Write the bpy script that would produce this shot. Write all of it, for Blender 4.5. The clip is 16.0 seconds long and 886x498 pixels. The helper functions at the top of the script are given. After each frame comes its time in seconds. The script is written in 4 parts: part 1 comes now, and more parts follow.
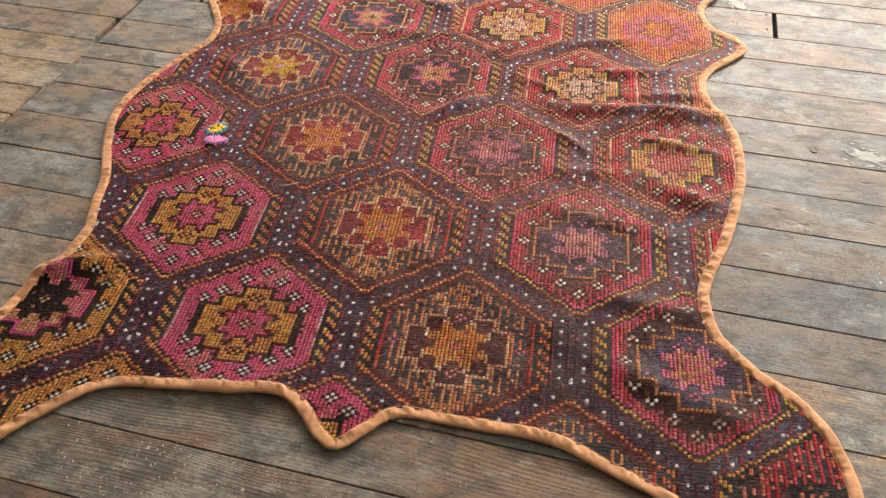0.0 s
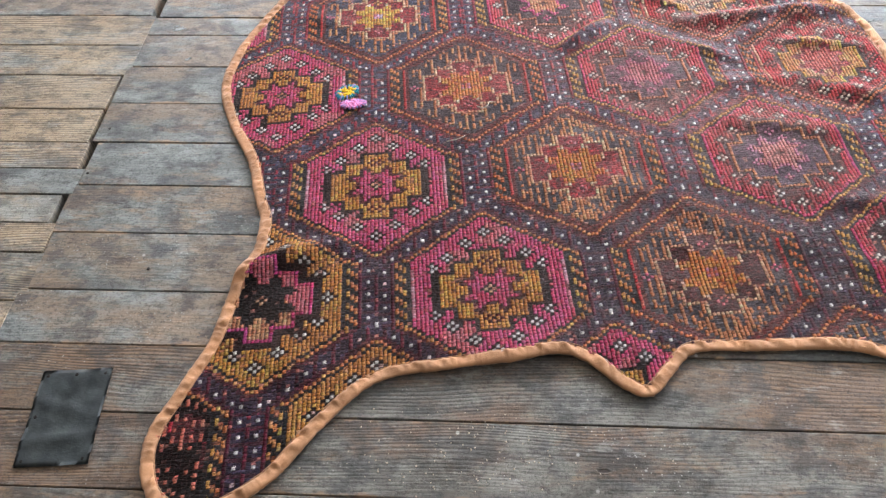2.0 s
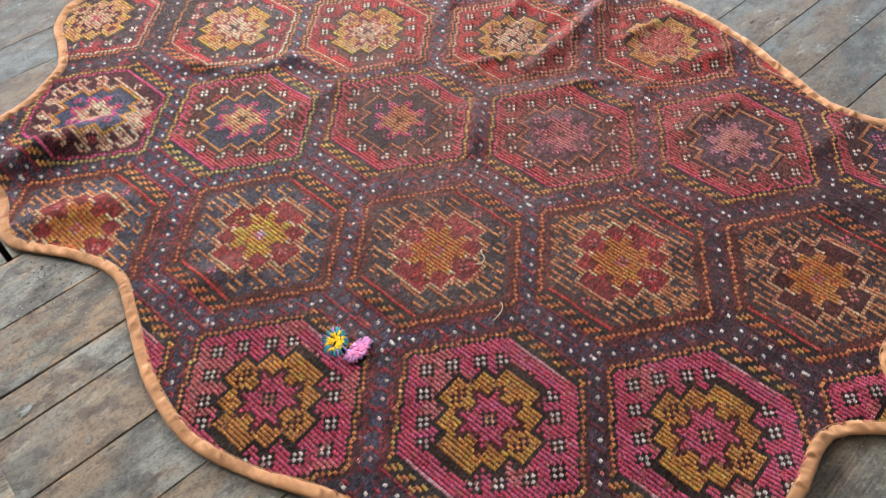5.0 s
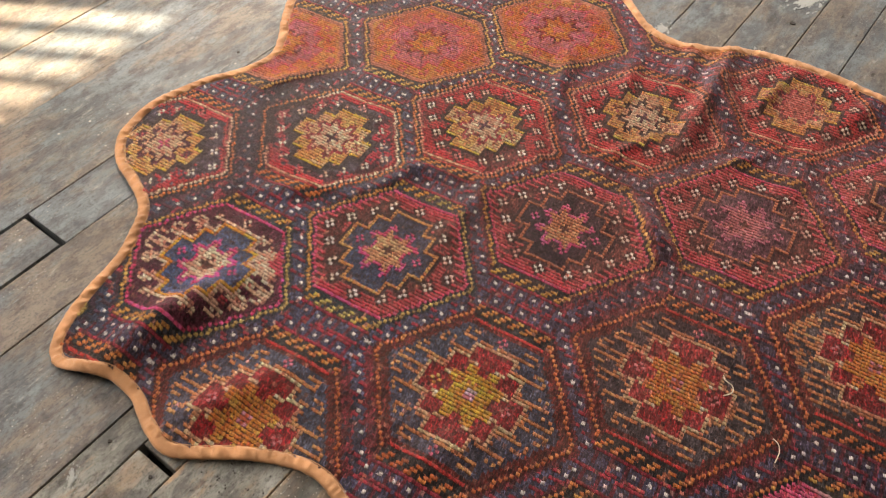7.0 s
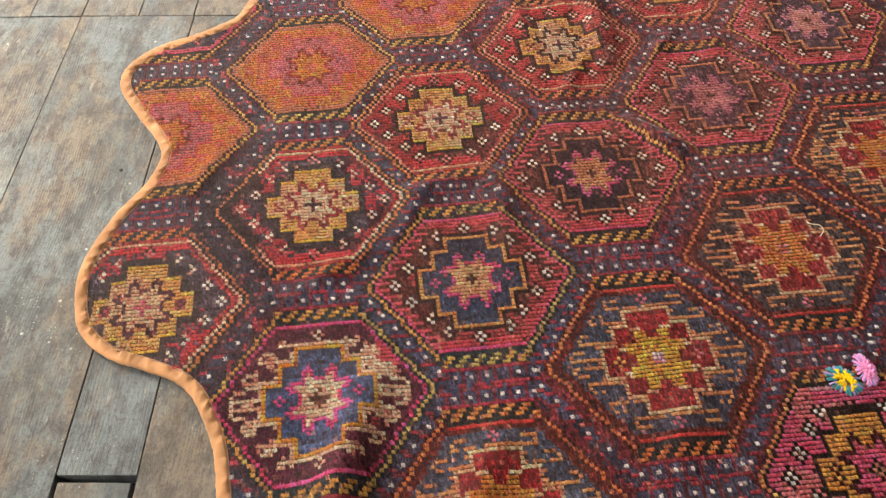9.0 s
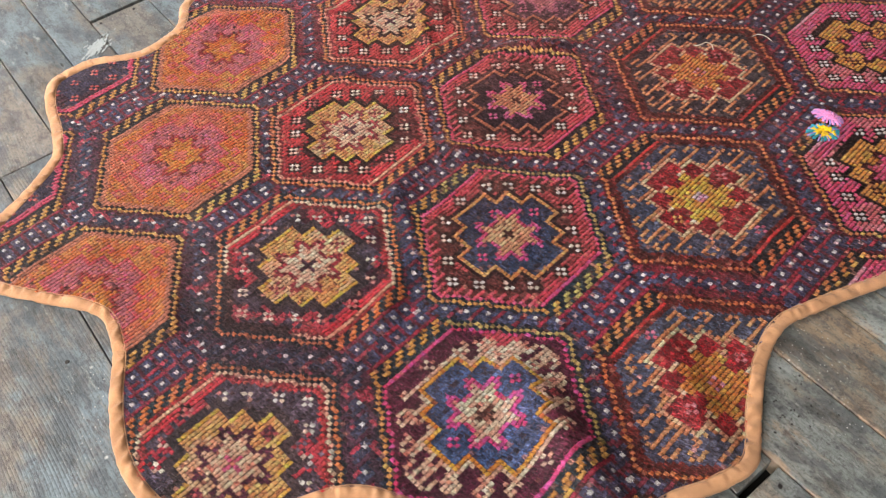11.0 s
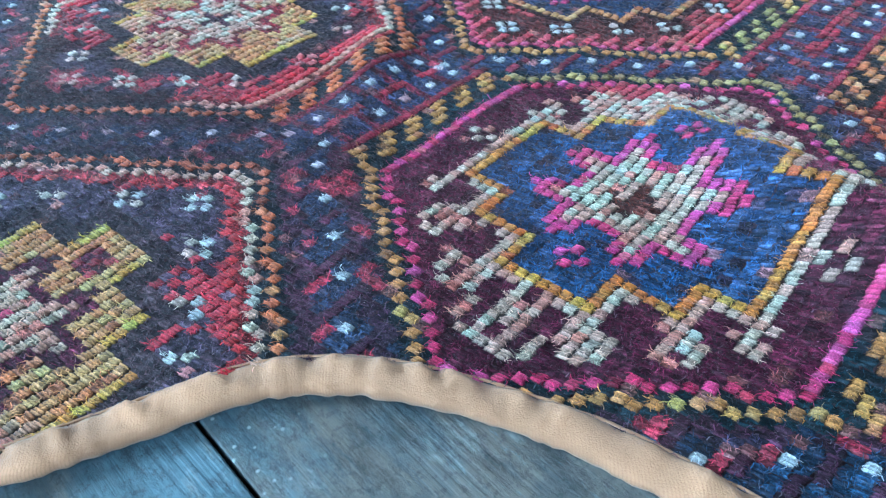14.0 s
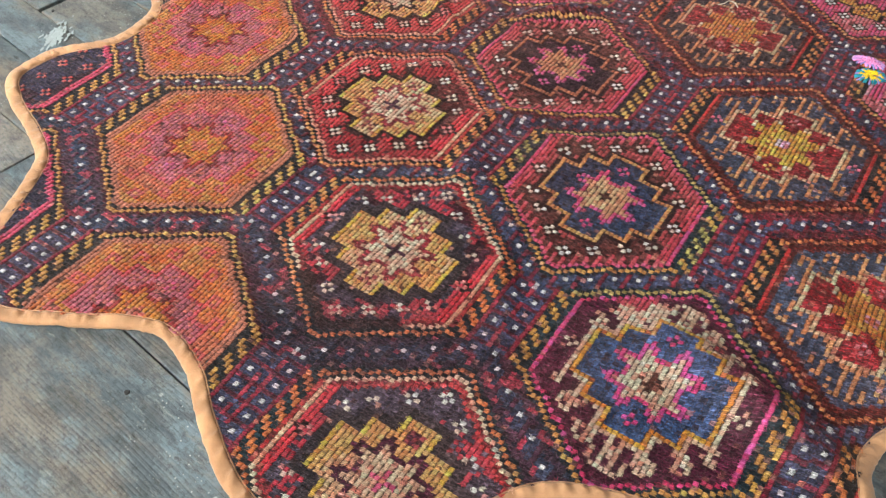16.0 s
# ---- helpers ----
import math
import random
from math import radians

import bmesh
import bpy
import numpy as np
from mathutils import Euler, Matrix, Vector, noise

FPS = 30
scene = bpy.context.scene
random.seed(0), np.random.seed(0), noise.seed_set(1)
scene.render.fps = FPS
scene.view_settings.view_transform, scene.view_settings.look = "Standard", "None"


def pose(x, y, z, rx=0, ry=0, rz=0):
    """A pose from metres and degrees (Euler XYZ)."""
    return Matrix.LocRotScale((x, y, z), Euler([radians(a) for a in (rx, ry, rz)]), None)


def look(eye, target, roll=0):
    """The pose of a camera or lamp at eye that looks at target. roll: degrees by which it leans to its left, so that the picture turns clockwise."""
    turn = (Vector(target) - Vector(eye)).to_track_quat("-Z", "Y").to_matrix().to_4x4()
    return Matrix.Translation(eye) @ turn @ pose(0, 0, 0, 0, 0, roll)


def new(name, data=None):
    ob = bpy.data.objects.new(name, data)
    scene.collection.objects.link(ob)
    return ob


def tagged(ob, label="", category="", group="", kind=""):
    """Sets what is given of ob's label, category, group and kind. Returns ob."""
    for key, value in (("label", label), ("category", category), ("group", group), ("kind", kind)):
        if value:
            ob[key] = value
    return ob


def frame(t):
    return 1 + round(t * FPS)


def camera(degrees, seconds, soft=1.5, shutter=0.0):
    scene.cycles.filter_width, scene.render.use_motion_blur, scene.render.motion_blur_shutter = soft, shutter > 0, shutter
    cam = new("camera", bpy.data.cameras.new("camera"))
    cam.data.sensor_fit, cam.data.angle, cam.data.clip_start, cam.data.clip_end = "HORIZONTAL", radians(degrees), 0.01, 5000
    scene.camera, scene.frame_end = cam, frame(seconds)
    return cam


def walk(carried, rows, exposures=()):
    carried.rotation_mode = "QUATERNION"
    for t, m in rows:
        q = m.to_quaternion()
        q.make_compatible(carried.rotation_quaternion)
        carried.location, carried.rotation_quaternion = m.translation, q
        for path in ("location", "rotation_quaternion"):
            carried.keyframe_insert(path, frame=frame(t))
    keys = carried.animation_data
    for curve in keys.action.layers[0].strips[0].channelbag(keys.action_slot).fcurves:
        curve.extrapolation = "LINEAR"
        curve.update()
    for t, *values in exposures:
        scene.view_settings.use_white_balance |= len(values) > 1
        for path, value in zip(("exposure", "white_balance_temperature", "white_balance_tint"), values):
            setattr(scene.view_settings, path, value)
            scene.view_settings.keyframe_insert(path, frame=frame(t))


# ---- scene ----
cam = camera(59.1, 16.0, 1.3)
PATH = [
    (0, (0.2, -0.778, 1.043), (-0.175, 0.571, -0.385), -1.2),
    (0.5, (0.071, -0.741, 1.039), (-0.289, 0.561, -0.436), -1.5),
    (1, (-0.055, -0.745, 1.032), (-0.379, 0.514, -0.488), -2.0),
    (1.5, (-0.243, -0.821, 1.037), (-0.463, 0.434, -0.505), -3.1),
    (2, (-0.37, -0.813, 1.018), (-0.469, 0.465, -0.517), -2.4),
    (2.5, (-0.469, -0.717, 1.031), (-0.434, 0.605, -0.469), -3.1),
    (3, (-0.57, -0.631, 1.025), (-0.32, 0.697, -0.45), -2.7),
    (3.2, (-0.64, -0.601, 1.032), (-0.301, 0.71, -0.44), -2.6),
    (5.3, (-1.002, -0.104, 1.059), (-0.131, 0.792, -0.502), -1.6),
    (5.5, (-1.051, -0.058, 1.065), (-0.139, 0.809, -0.489), -0.8),
    (6, (-1.11, 0.065, 1.055), (-0.135, 0.916, -0.47), 0.9),
    (6.5, (-1.083, 0.238, 1.05), (-0.093, 1.083, -0.468), 0.3),
    (7, (-1.094, 0.379, 1.043), (-0.076, 1.157, -0.492), -0.4),
    (7.5, (-1.161, 0.538, 1.054), (-0.059, 1.144, -0.501), -0.9),
    (8, (-1.181, 0.675, 1.047), (-0.041, 1.136, -0.53), -2.2),
    (8.5, (-1.155, 0.856, 1.059), (0.002, 1.139, -0.548), -2.4),
    (9, (-1.166, 1.006, 1.057), (0.006, 1.034, -0.563), -1.3),
    (9.2, (-1.182, 1.083, 1.057), (-0.022, 0.998, -0.57), -1.1),
    (11.3, (-1.009, 1.502, 0.9), (-0.01, 0.743, -0.658), -4.9),
    (11.5, (-0.99, 1.504, 0.823), (-0.009, 0.703, -0.724), -4.0),
    (12, (-0.97, 1.528, 0.619), (0.01, 0.66, -0.893), -2.6),
    (12.5, (-0.946, 1.535, 0.513), (0.092, 0.635, -0.941), -3.2),
    (13, (-0.914, 1.516, 0.39), (0.183, 0.574, -0.991), -3.2),
    (13.5, (-0.879, 1.497, 0.311), (0.227, 0.536, -1.051), -2.8),
    (14, (-0.858, 1.497, 0.281), (0.262, 0.531, -1.065), -2.0),
    (14.5, (-0.839, 1.541, 0.301), (0.342, 0.599, -1.01), -1.0),
    (15, (-0.838, 1.571, 0.410), (0.350, 0.676, -0.926), 1.1),
    (15.5, (-0.836, 1.612, 0.623), (0.161, 0.703, -0.855), 2.0),
    (16, (-0.783, 1.736, 0.805), (0.029, 0.724, -0.717), 2.3),
]
EXPOSURES = [
    (0.0, 3.08, 7900, 17), (1.0, 3.24, 6500, 11), (1.5, 3.34, 6100, 12), (2.5, 3.36, 6200, 13), (3.0, 3.25, 6550, 14), (5.5, 3.15, 6950, 13), (7.0, 2.80, 8000, 17), (8.5, 2.88, 8000, 13),
    (11.5, 2.95, 6350, 10), (12.0, 3.00, 6050, 3), (12.5, 2.94, 5250, -4), (13.0, 2.95, 4230, -10), (13.5, 2.93, 3920, -15), (14.5, 2.94, 3870, -15), (15.0, 2.94, 4150, -18), (15.5, 2.90, 5700, 1), (16.0, 2.86, 6200, 1),
]
walk(cam, [(t, look(eye, target, roll)) for t, eye, target, roll in PATH], EXPOSURES)

# ---- light: a room with tall windows in its far wall, low sun through one of them ----
world = bpy.data.worlds.new("sky")
world.use_nodes = True
scene.world = world
wn = world.node_tree.nodes
sky = wn.new("ShaderNodeTexSky")
sky.sky_type, sky.sun_disc = "NISHITA", False
sky.sun_elevation, sky.sun_rotation = radians(54), radians(-30)
world.node_tree.links.new(sky.outputs[0], wn["Background"].inputs[0])
wn["Background"].inputs[1].default_value = 0.12

WALL_Y = 3.08
sun = new("sun", bpy.data.lights.new("sun", "SUN"))
sun.data.energy, sun.data.angle, sun.data.color = 4.0, radians(1.0), (1.0, 0.86, 0.64)
sun.matrix_world = look((0, 0, 0), (0.12 * 3.3, -0.21 * 3.3, -1.1))

X0, X1, Y0 = -4.2, 2.9, -3.4
HIGH = 2.9
SILL, HEAD = 0.75, 2.30
# Windows, all out of view, the east pair added as fill: the wall they are in, from, to, and how much light comes in.
WINDOWS = (("north", -2.20, -0.89, 120.0), ("north", 0.40, 1.45, 290.0), ("north", 1.75, 2.75, 130.0), ("east", -0.45, 0.75, 12.0), ("east", 1.25, 2.45, 30.0))
# area lamps fill the openings; the east ones only brighten that side
for side, w0, w1, watts in WINDOWS:
    lamp = new("window_daylight", bpy.data.lights.new("window_daylight", "AREA"))
    lamp.data.shape, lamp.data.size, lamp.data.size_y = "RECTANGLE", w1 - w0 - 0.1, HEAD - SILL - 0.1
    lamp.data.energy, lamp.data.color = watts / 8, (1.0, 0.965, 0.91)
    mid, high = (w0 + w1) / 2, (SILL + HEAD) / 2
    lamp.matrix_world = look((mid, WALL_Y + 0.15, high), (mid, 0, high - 0.35)) if side == "north" else look((X1 + 0.15, mid, high), (0, mid, high - 0.35))


# ---- materials ----
def material(name):
    m = bpy.data.materials.new(name)
    m.use_nodes = True
    return m, m.node_tree.nodes, m.node_tree.links, m.node_tree.nodes["Principled BSDF"]


class Nodes:
    """Short calls to make and join shader nodes."""

    def __init__(self, name):
        self.m, self.n, self.l, self.out = material(name)

    def put(self, value, socket):
        if hasattr(value, "is_linked"):
            self.l.new(value, socket)
        else:
            socket.default_value = value

    def noise(self, at, scale, detail=4.0, rough=0.55, distortion=0.0):
        t = self.n.new("ShaderNodeTexNoise")
        self.put(at, t.inputs["Vector"])
        self.put(scale, t.inputs["Scale"])
        t.inputs["Detail"].default_value, t.inputs["Roughness"].default_value = detail, rough
        t.inputs["Distortion"].default_value = distortion
        return t.outputs["Fac"]

    def voronoi(self, at, scale, out="Distance", feature="F1"):
        t = self.n.new("ShaderNodeTexVoronoi")
        t.feature = feature
        self.put(at, t.inputs["Vector"])
        t.inputs["Scale"].default_value = scale
        return t.outputs[out]

    def ramp(self, fac, low, high):
        """Smooth step of fac from low to high, 0 to 1."""
        t = self.n.new("ShaderNodeMapRange")
        t.interpolation_type = "SMOOTHSTEP"
        self.put(fac, t.inputs["Value"])
        t.inputs["From Min"].default_value, t.inputs["From Max"].default_value = low, high
        return t.outputs["Result"]

    def math(self, op, a, b=0.0, clamp=False):
        t = self.n.new("ShaderNodeMath")
        t.operation, t.use_clamp = op, clamp
        self.put(a, t.inputs[0])
        self.put(b, t.inputs[1])
        return t.outputs[0]

    def mix(self, fac, a, b, blend="MIX"):
        t = self.n.new("ShaderNodeMix")
        t.data_type, t.blend_type = "RGBA", blend
        self.put(fac, t.inputs["Factor"])
        self.put((*a, 1) if isinstance(a, tuple) else a, t.inputs["A"])
        self.put((*b, 1) if isinstance(b, tuple) else b, t.inputs["B"])
        return t.outputs["Result"]

    def scaled(self, at, s, shift=None):
        t = self.n.new("ShaderNodeMapping")
        self.put(at, t.inputs["Vector"])
        t.inputs["Scale"].default_value = s
        if shift is not None:
            self.put(shift, t.inputs["Location"])
        return t.outputs[0]

    def position(self):
        return self.n.new("ShaderNodeNewGeometry").outputs["Position"]

    def random(self):
        return self.n.new("ShaderNodeObjectInfo").outputs["Random"]

    def spread(self, x, y=0.0, z=0.0):
        t = self.n.new("ShaderNodeCombineXYZ")
        for v, s in zip((x, y, z), t.inputs):
            self.put(v, s)
        return t.outputs[0]

    def attribute(self, name, out="Color"):
        t = self.n.new("ShaderNodeAttribute")
        t.attribute_name = name
        return t.outputs[out]

    def bump(self, height, strength, distance):
        t = self.n.new("ShaderNodeBump")
        t.inputs["Strength"].default_value, t.inputs["Distance"].default_value = strength, distance
        self.put(height, t.inputs["Height"])
        self.l.new(t.outputs[0], self.out.inputs["Normal"])

    def done(self, colour, rough=0.6, specular=0.5, metal=0.0):
        self.put((*colour, 1) if isinstance(colour, tuple) else colour, self.out.inputs["Base Color"])
        self.put(rough, self.out.inputs["Roughness"])
        self.out.inputs["Metallic"].default_value = metal
        self.put(specular, self.out.inputs["Specular IOR Level"])
        return self.m


def board_material(name, light, dark, paint, brown, film, grainy, grime, gloss=0.13):
    """Old softwood board. film: how much of the grey paint is left; grainy: how strongly the grain stands out; grime: how stained and scuffed."""
    k = Nodes(name)
    r = k.random()
    at = k.scaled(k.position(), (1, 1, 1), k.spread(k.math("MULTIPLY", r, 37.0), k.math("MULTIPLY", r, 11.0), k.math("MULTIPLY", r, 5.0)))

    def own(salt):
        return k.noise(k.spread(k.math("MULTIPLY", r, salt)), 3.0, 0.0)

    def soak(colour, fac, share, tone):
        return k.mix(k.math("MULTIPLY", fac, share), colour, tone)

    # growth rings cut lengthwise: close lines along the board that wander, swell and fade out
    axes = k.n.new("ShaderNodeSeparateXYZ")
    k.put(at, axes.inputs[0])
    bend = k.noise(k.scaled(at, (1.3, 6.0, 1.0)), 1.0, 2.0)
    lines = k.math("ADD", k.math("MULTIPLY", axes.outputs["Y"], 1050.0), k.math("MULTIPLY", bend, 110.0))
    rings = k.ramp(k.math("ADD", k.math("SINE", lines), k.math("MULTIPLY", k.noise(k.scaled(at, (10.0, 160.0, 1.0)), 1.0, 3.0), 1.2)), 0.2, 1.5)
    rings = k.math("MULTIPLY", rings, k.ramp(k.noise(k.scaled(at, (3.0, 9.0, 1.0)), 1.0, 4.0), 0.30, 0.62))
    fine = k.noise(k.scaled(at, (9.0, 340.0, 1.0)), 1.0, 5.0, 0.72)
    wood = k.mix(k.math("MULTIPLY", rings, grainy), light, dark)
    wood = soak(wood, k.ramp(k.noise(k.scaled(at, (3.0, 10.0, 1.0)), 1.0, 6.0, 0.65), 0.40, 0.68), 0.6, brown)
    wood = soak(wood, k.ramp(fine, 0.48, 0.78), 0.08 + 0.42 * grainy, tuple(0.5 * c for c in dark))
    # the paint film: soft grey clouds, brown where it is rubbed thin
    blotch = k.noise(k.scaled(at, (4.0, 7.0, 1.0)), 1.4, 9.0, 0.62 + 0.08 * grime)
    grey = k.mix(k.ramp(blotch, 0.36, 0.60), tuple((0.80 - 0.34 * grime) * c for c in paint), paint)
    rub = k.noise(k.scaled(at, (2.6, 6.0, 1.0)), 1.2, 9.0, 0.68)
    grey = soak(grey, k.ramp(rub, 0.44, 0.58), 0.40 + 0.4 * grime, brown)
    grey = soak(grey, rings, 0.22 * grainy, tuple(0.55 * c for c in paint))
    chips = k.math("ADD", k.math("MULTIPLY", k.noise(k.scaled(at, (7.0, 24.0, 1.0)), 1.0, 10.0, 0.74), 0.55), k.math("MULTIPLY", k.noise(k.scaled(at, (1.0, 2.0, 1.0)), 1.7, 4.0), 0.45))
    chips = k.math("ADD", chips, k.math("MULTIPLY", k.math("SUBTRACT", own(91.0), 0.5), 0.20))
    bare = k.ramp(chips, 0.43 + film, 0.51 + film)
    colour = k.mix(bare, k.mix(0.15 * grainy, grey, wood), k.mix(0.2, wood, grey))
    tone = k.math("ADD", 1.0 - 0.22 * grime, k.math("MULTIPLY", own(53.0), 0.44 * grime))
    colour = k.mix(1.0, colour, k.spread(tone, tone, tone), "MULTIPLY")
    # blue-black stains, dirt in the hollows, pits, knots
    stain = k.ramp(k.noise(k.scaled(at, (13.0, 19.0, 1.0)), 1.0, 8.0, 0.66), 0.49, 0.60)
    colour = soak(colour, stain, 0.60 * grime, (0.048, 0.053, 0.058))
    dirt = k.ramp(k.noise(k.scaled(at, (22.0, 40.0, 1.0)), 1.0, 9.0, 0.78), 0.46, 0.64)
    colour = soak(colour, dirt, 0.50 * grime, (0.030, 0.027, 0.025))
    pits = k.ramp(k.noise(at, 190.0, 5.0, 0.75), 0.50, 0.64)
    colour = soak(colour, pits, 0.12 + 0.42 * grime, (0.032, 0.030, 0.029))
    streak = k.noise(k.scaled(at, (24.0, 120.0, 1.0)), 1.0, 11.0, 0.80)
    colour = soak(colour, k.ramp(streak, 0.52, 0.60), 0.50 * grime, tuple(0.30 * c for c in paint))
    colour = soak(colour, k.ramp(streak, 0.42, 0.34), 0.40 * grime, tuple(min(1.45 * c, 0.5) for c in paint))
    knots = k.math("MULTIPLY", k.ramp(k.voronoi(k.scaled(at, (1.0, 1.5, 1.0)), 5.5), 0.085, 0.04), k.ramp(own(17.0), 0.40, 0.50))
    colour = soak(colour, knots, 0.7 * grainy, (0.040, 0.022, 0.014))
    # pale scuffs, scratches, open splits, specks of old paint
    pale = k.ramp(k.noise(k.scaled(at, (11.0, 34.0, 1.0)), 1.0, 9.0, 0.78), 0.56, 0.70)
    colour = soak(colour, pale, 0.55, (0.37, 0.37, 0.35))
    scratch = k.ramp(k.noise(k.scaled(at, (7.0, 420.0, 1.0)), 1.0, 3.0, 0.7), 0.64, 0.74)
    colour = soak(colour, scratch, 0.10 + 0.35 * grainy, (0.30, 0.28, 0.25))
    split = k.ramp(k.noise(k.scaled(at, (2.2, 190.0, 1.0)), 1.0, 3.0, 0.7), 0.70, 0.76)
    colour = soak(colour, split, 0.3 + 0.5 * grime, (0.016, 0.013, 0.012))
    nick = k.math("MULTIPLY", k.ramp(k.voronoi(k.scaled(at, (9.0, 26.0, 1.0)), 1.0), 0.10, 0.05), k.ramp(k.noise(at, 4.0, 2.0), 0.45, 0.55))
    colour = soak(colour, nick, 0.75, (0.030, 0.026, 0.024))
    speck = k.math("MULTIPLY", k.ramp(k.voronoi(at, 30.0), 0.11, 0.05), k.ramp(k.noise(at, 3.0, 2.0), 0.54, 0.66))
    tiny = k.math("MULTIPLY", k.ramp(k.voronoi(at, 140.0), 0.17, 0.08), k.ramp(k.noise(at, 6.0, 2.0), 0.50, 0.66))
    colour = soak(colour, k.math("MAXIMUM", speck, tiny), 0.25 + 0.5 * grime, (0.52, 0.52, 0.49))
    # edges rubbed down to yellow wood
    within = k.n.new("ShaderNodeSeparateXYZ")
    k.put(k.n.new("ShaderNodeTexCoord").outputs["Generated"], within.inputs[0])
    edge = k.math("MULTIPLY", k.math("ABSOLUTE", k.math("SUBTRACT", within.outputs["Y"], 0.5)), 2.0)
    edge = k.ramp(k.math("ADD", edge, k.math("MULTIPLY", k.math("SUBTRACT", k.noise(k.scaled(at, (9.0, 14.0, 1.0)), 1.0, 7.0, 0.7), 0.5), 1.1)), 1.0, 1.10)
    colour = soak(colour, edge, 0.10 + 0.55 * grime**2, tuple(1.25 * c for c in light))
    rough = k.math("ADD", 0.46, k.math("MULTIPLY", k.math("ADD", fine, k.math("ADD", dirt, pale)), 0.14))
    height = k.math("ADD", k.math("MULTIPLY", fine, 0.35 + 0.25 * grainy), k.math("MULTIPLY", k.math("SUBTRACT", 1.0, rings), 0.45 * grainy))
    height = k.math("ADD", height, k.math("SUBTRACT", k.math("MULTIPLY", blotch, 0.6), k.math("ADD", k.math("MULTIPLY", bare, 0.15), k.math("ADD", split, nick))))
    height = k.math("SUBTRACT", height, k.math("MULTIPLY", dirt, 0.3))
    k.bump(height, 0.4 + 0.3 * grime, 0.0016)
    return k.done(colour, rough, gloss)


PAINTED = board_material("grey-painted boards", (0.170, 0.130, 0.096), (0.055, 0.044, 0.037), (0.140, 0.172, 0.190), (0.150, 0.120, 0.092), 0.15, 0.22, 0.85, 0.20)
WASHED = board_material("pale grey-painted boards", (0.190, 0.156, 0.120), (0.082, 0.069, 0.062), (0.144, 0.188, 0.218), (0.182, 0.140, 0.106), 0.14, 0.45, 0.95, 0.33)
BOARD = board_material("worn grey-painted boards", (0.33, 0.230, 0.148), (0.14, 0.098, 0.070), (0.250, 0.275, 0.265), (0.235, 0.172, 0.120), 0.10, 0.22, 1.0, 0.2)
BARE = board_material("bare grained boards", (0.225, 0.150, 0.094), (0.040, 0.027, 0.020), (0.215, 0.218, 0.200), (0.150, 0.096, 0.066), 0.03, 0.70, 1.0)
STRAW = board_material("pale bare boards", (0.48, 0.38, 0.255), (0.080, 0.058, 0.042), (0.330, 0.350, 0.330), (0.29, 0.205, 0.13), 0.01, 0.85, 0.9)


def wool_material():
    """Dyed wool stitches: the yarn's colour comes with the weave; fuzz and fading on top."""
    k = Nodes("dyed wool weave")
    yarn, at = k.attribute("yarn"), k.position()
    fibre = k.noise(at, 1300.0, 3.0, 0.75)
    mottled = k.noise(at, 160.0, 3.0, 0.6)
    fade = k.noise(at, 7.0, 4.0)
    colour = k.mix(k.ramp(fibre, 0.35, 0.75), k.mix(0.55, yarn, (0.0, 0.0, 0.0)), k.mix(0.30, yarn, k.mix(1.0, yarn, (1.7, 1.7, 1.7), "MULTIPLY")))
    colour = k.mix(k.math("MULTIPLY", k.ramp(mottled, 0.5, 0.8), 0.35), colour, k.mix(0.7, colour, (0.02, 0.012, 0.012)))
    colour = k.mix(k.math("MULTIPLY", k.ramp(fade, 0.45, 0.75), 0.05), colour, (0.30, 0.20, 0.15))
    k.bump(k.math("ADD", fibre, k.math("MULTIPLY", mottled, 1.2)), 0.4, 0.0012)
    k.out.inputs["Sheen Weight"].default_value = 0.24
    k.out.inputs["Sheen Tint"].default_value = (0.92, 0.58, 0.50, 1)
    k.out.inputs["Sheen Roughness"].default_value = 0.3
    return k.done(colour, 0.42, 0.11)


def cloth_material(name, colour, grain=1500.0, sheen=0.2, darker=0.75, twill=0.0):
    k = Nodes(name)
    at = k.position()
    axes = k.n.new("ShaderNodeSeparateXYZ")
    k.put(at, axes.inputs[0])
    ribs = k.math("SINE", k.math("ADD", k.math("MULTIPLY", axes.outputs["X"], 2900.0), k.math("MULTIPLY", axes.outputs["Y"], 3600.0)))
    weave, soft = k.noise(at, grain, 2.0), k.noise(at, 26.0, 4.0)
    tone = k.mix(k.ramp(soft, 0.35, 0.7), tuple(darker * c for c in colour), colour)
    tone = k.mix(k.math("MULTIPLY", k.ramp(weave, 0.4, 0.7), 0.25), tone, tuple(0.6 * c for c in colour))
    tone = k.mix(k.math("MULTIPLY", k.ramp(ribs, -0.2, 0.9), twill), tone, tuple(0.6 * c for c in colour))
    k.bump(k.math("ADD", weave, k.math("MULTIPLY", k.noise(at, 130.0, 3.0), 1.5)), 0.45, 0.001)
    k.out.inputs["Sheen Weight"].default_value = sheen
    return k.done(tone, 0.8, 0.25)


def plain_material(name, colour, rough=0.7, grain=14.0, metal=0.0, darker=0.7, depth=0.001):
    k = Nodes(name)
    at = k.position()
    big, small = k.noise(at, grain, 6.0, 0.62), k.noise(at, grain * 12, 4.0)
    tone = k.mix(k.ramp(big, 0.35, 0.7), tuple(darker * c for c in colour), colour)
    tone = k.mix(k.math("MULTIPLY", small, 0.22), tone, tuple(0.5 * c for c in colour))
    k.bump(k.math("ADD", big, k.math("MULTIPLY", small, 0.4)), 0.4, depth)
    return k.done(tone, rough, 0.4, metal)


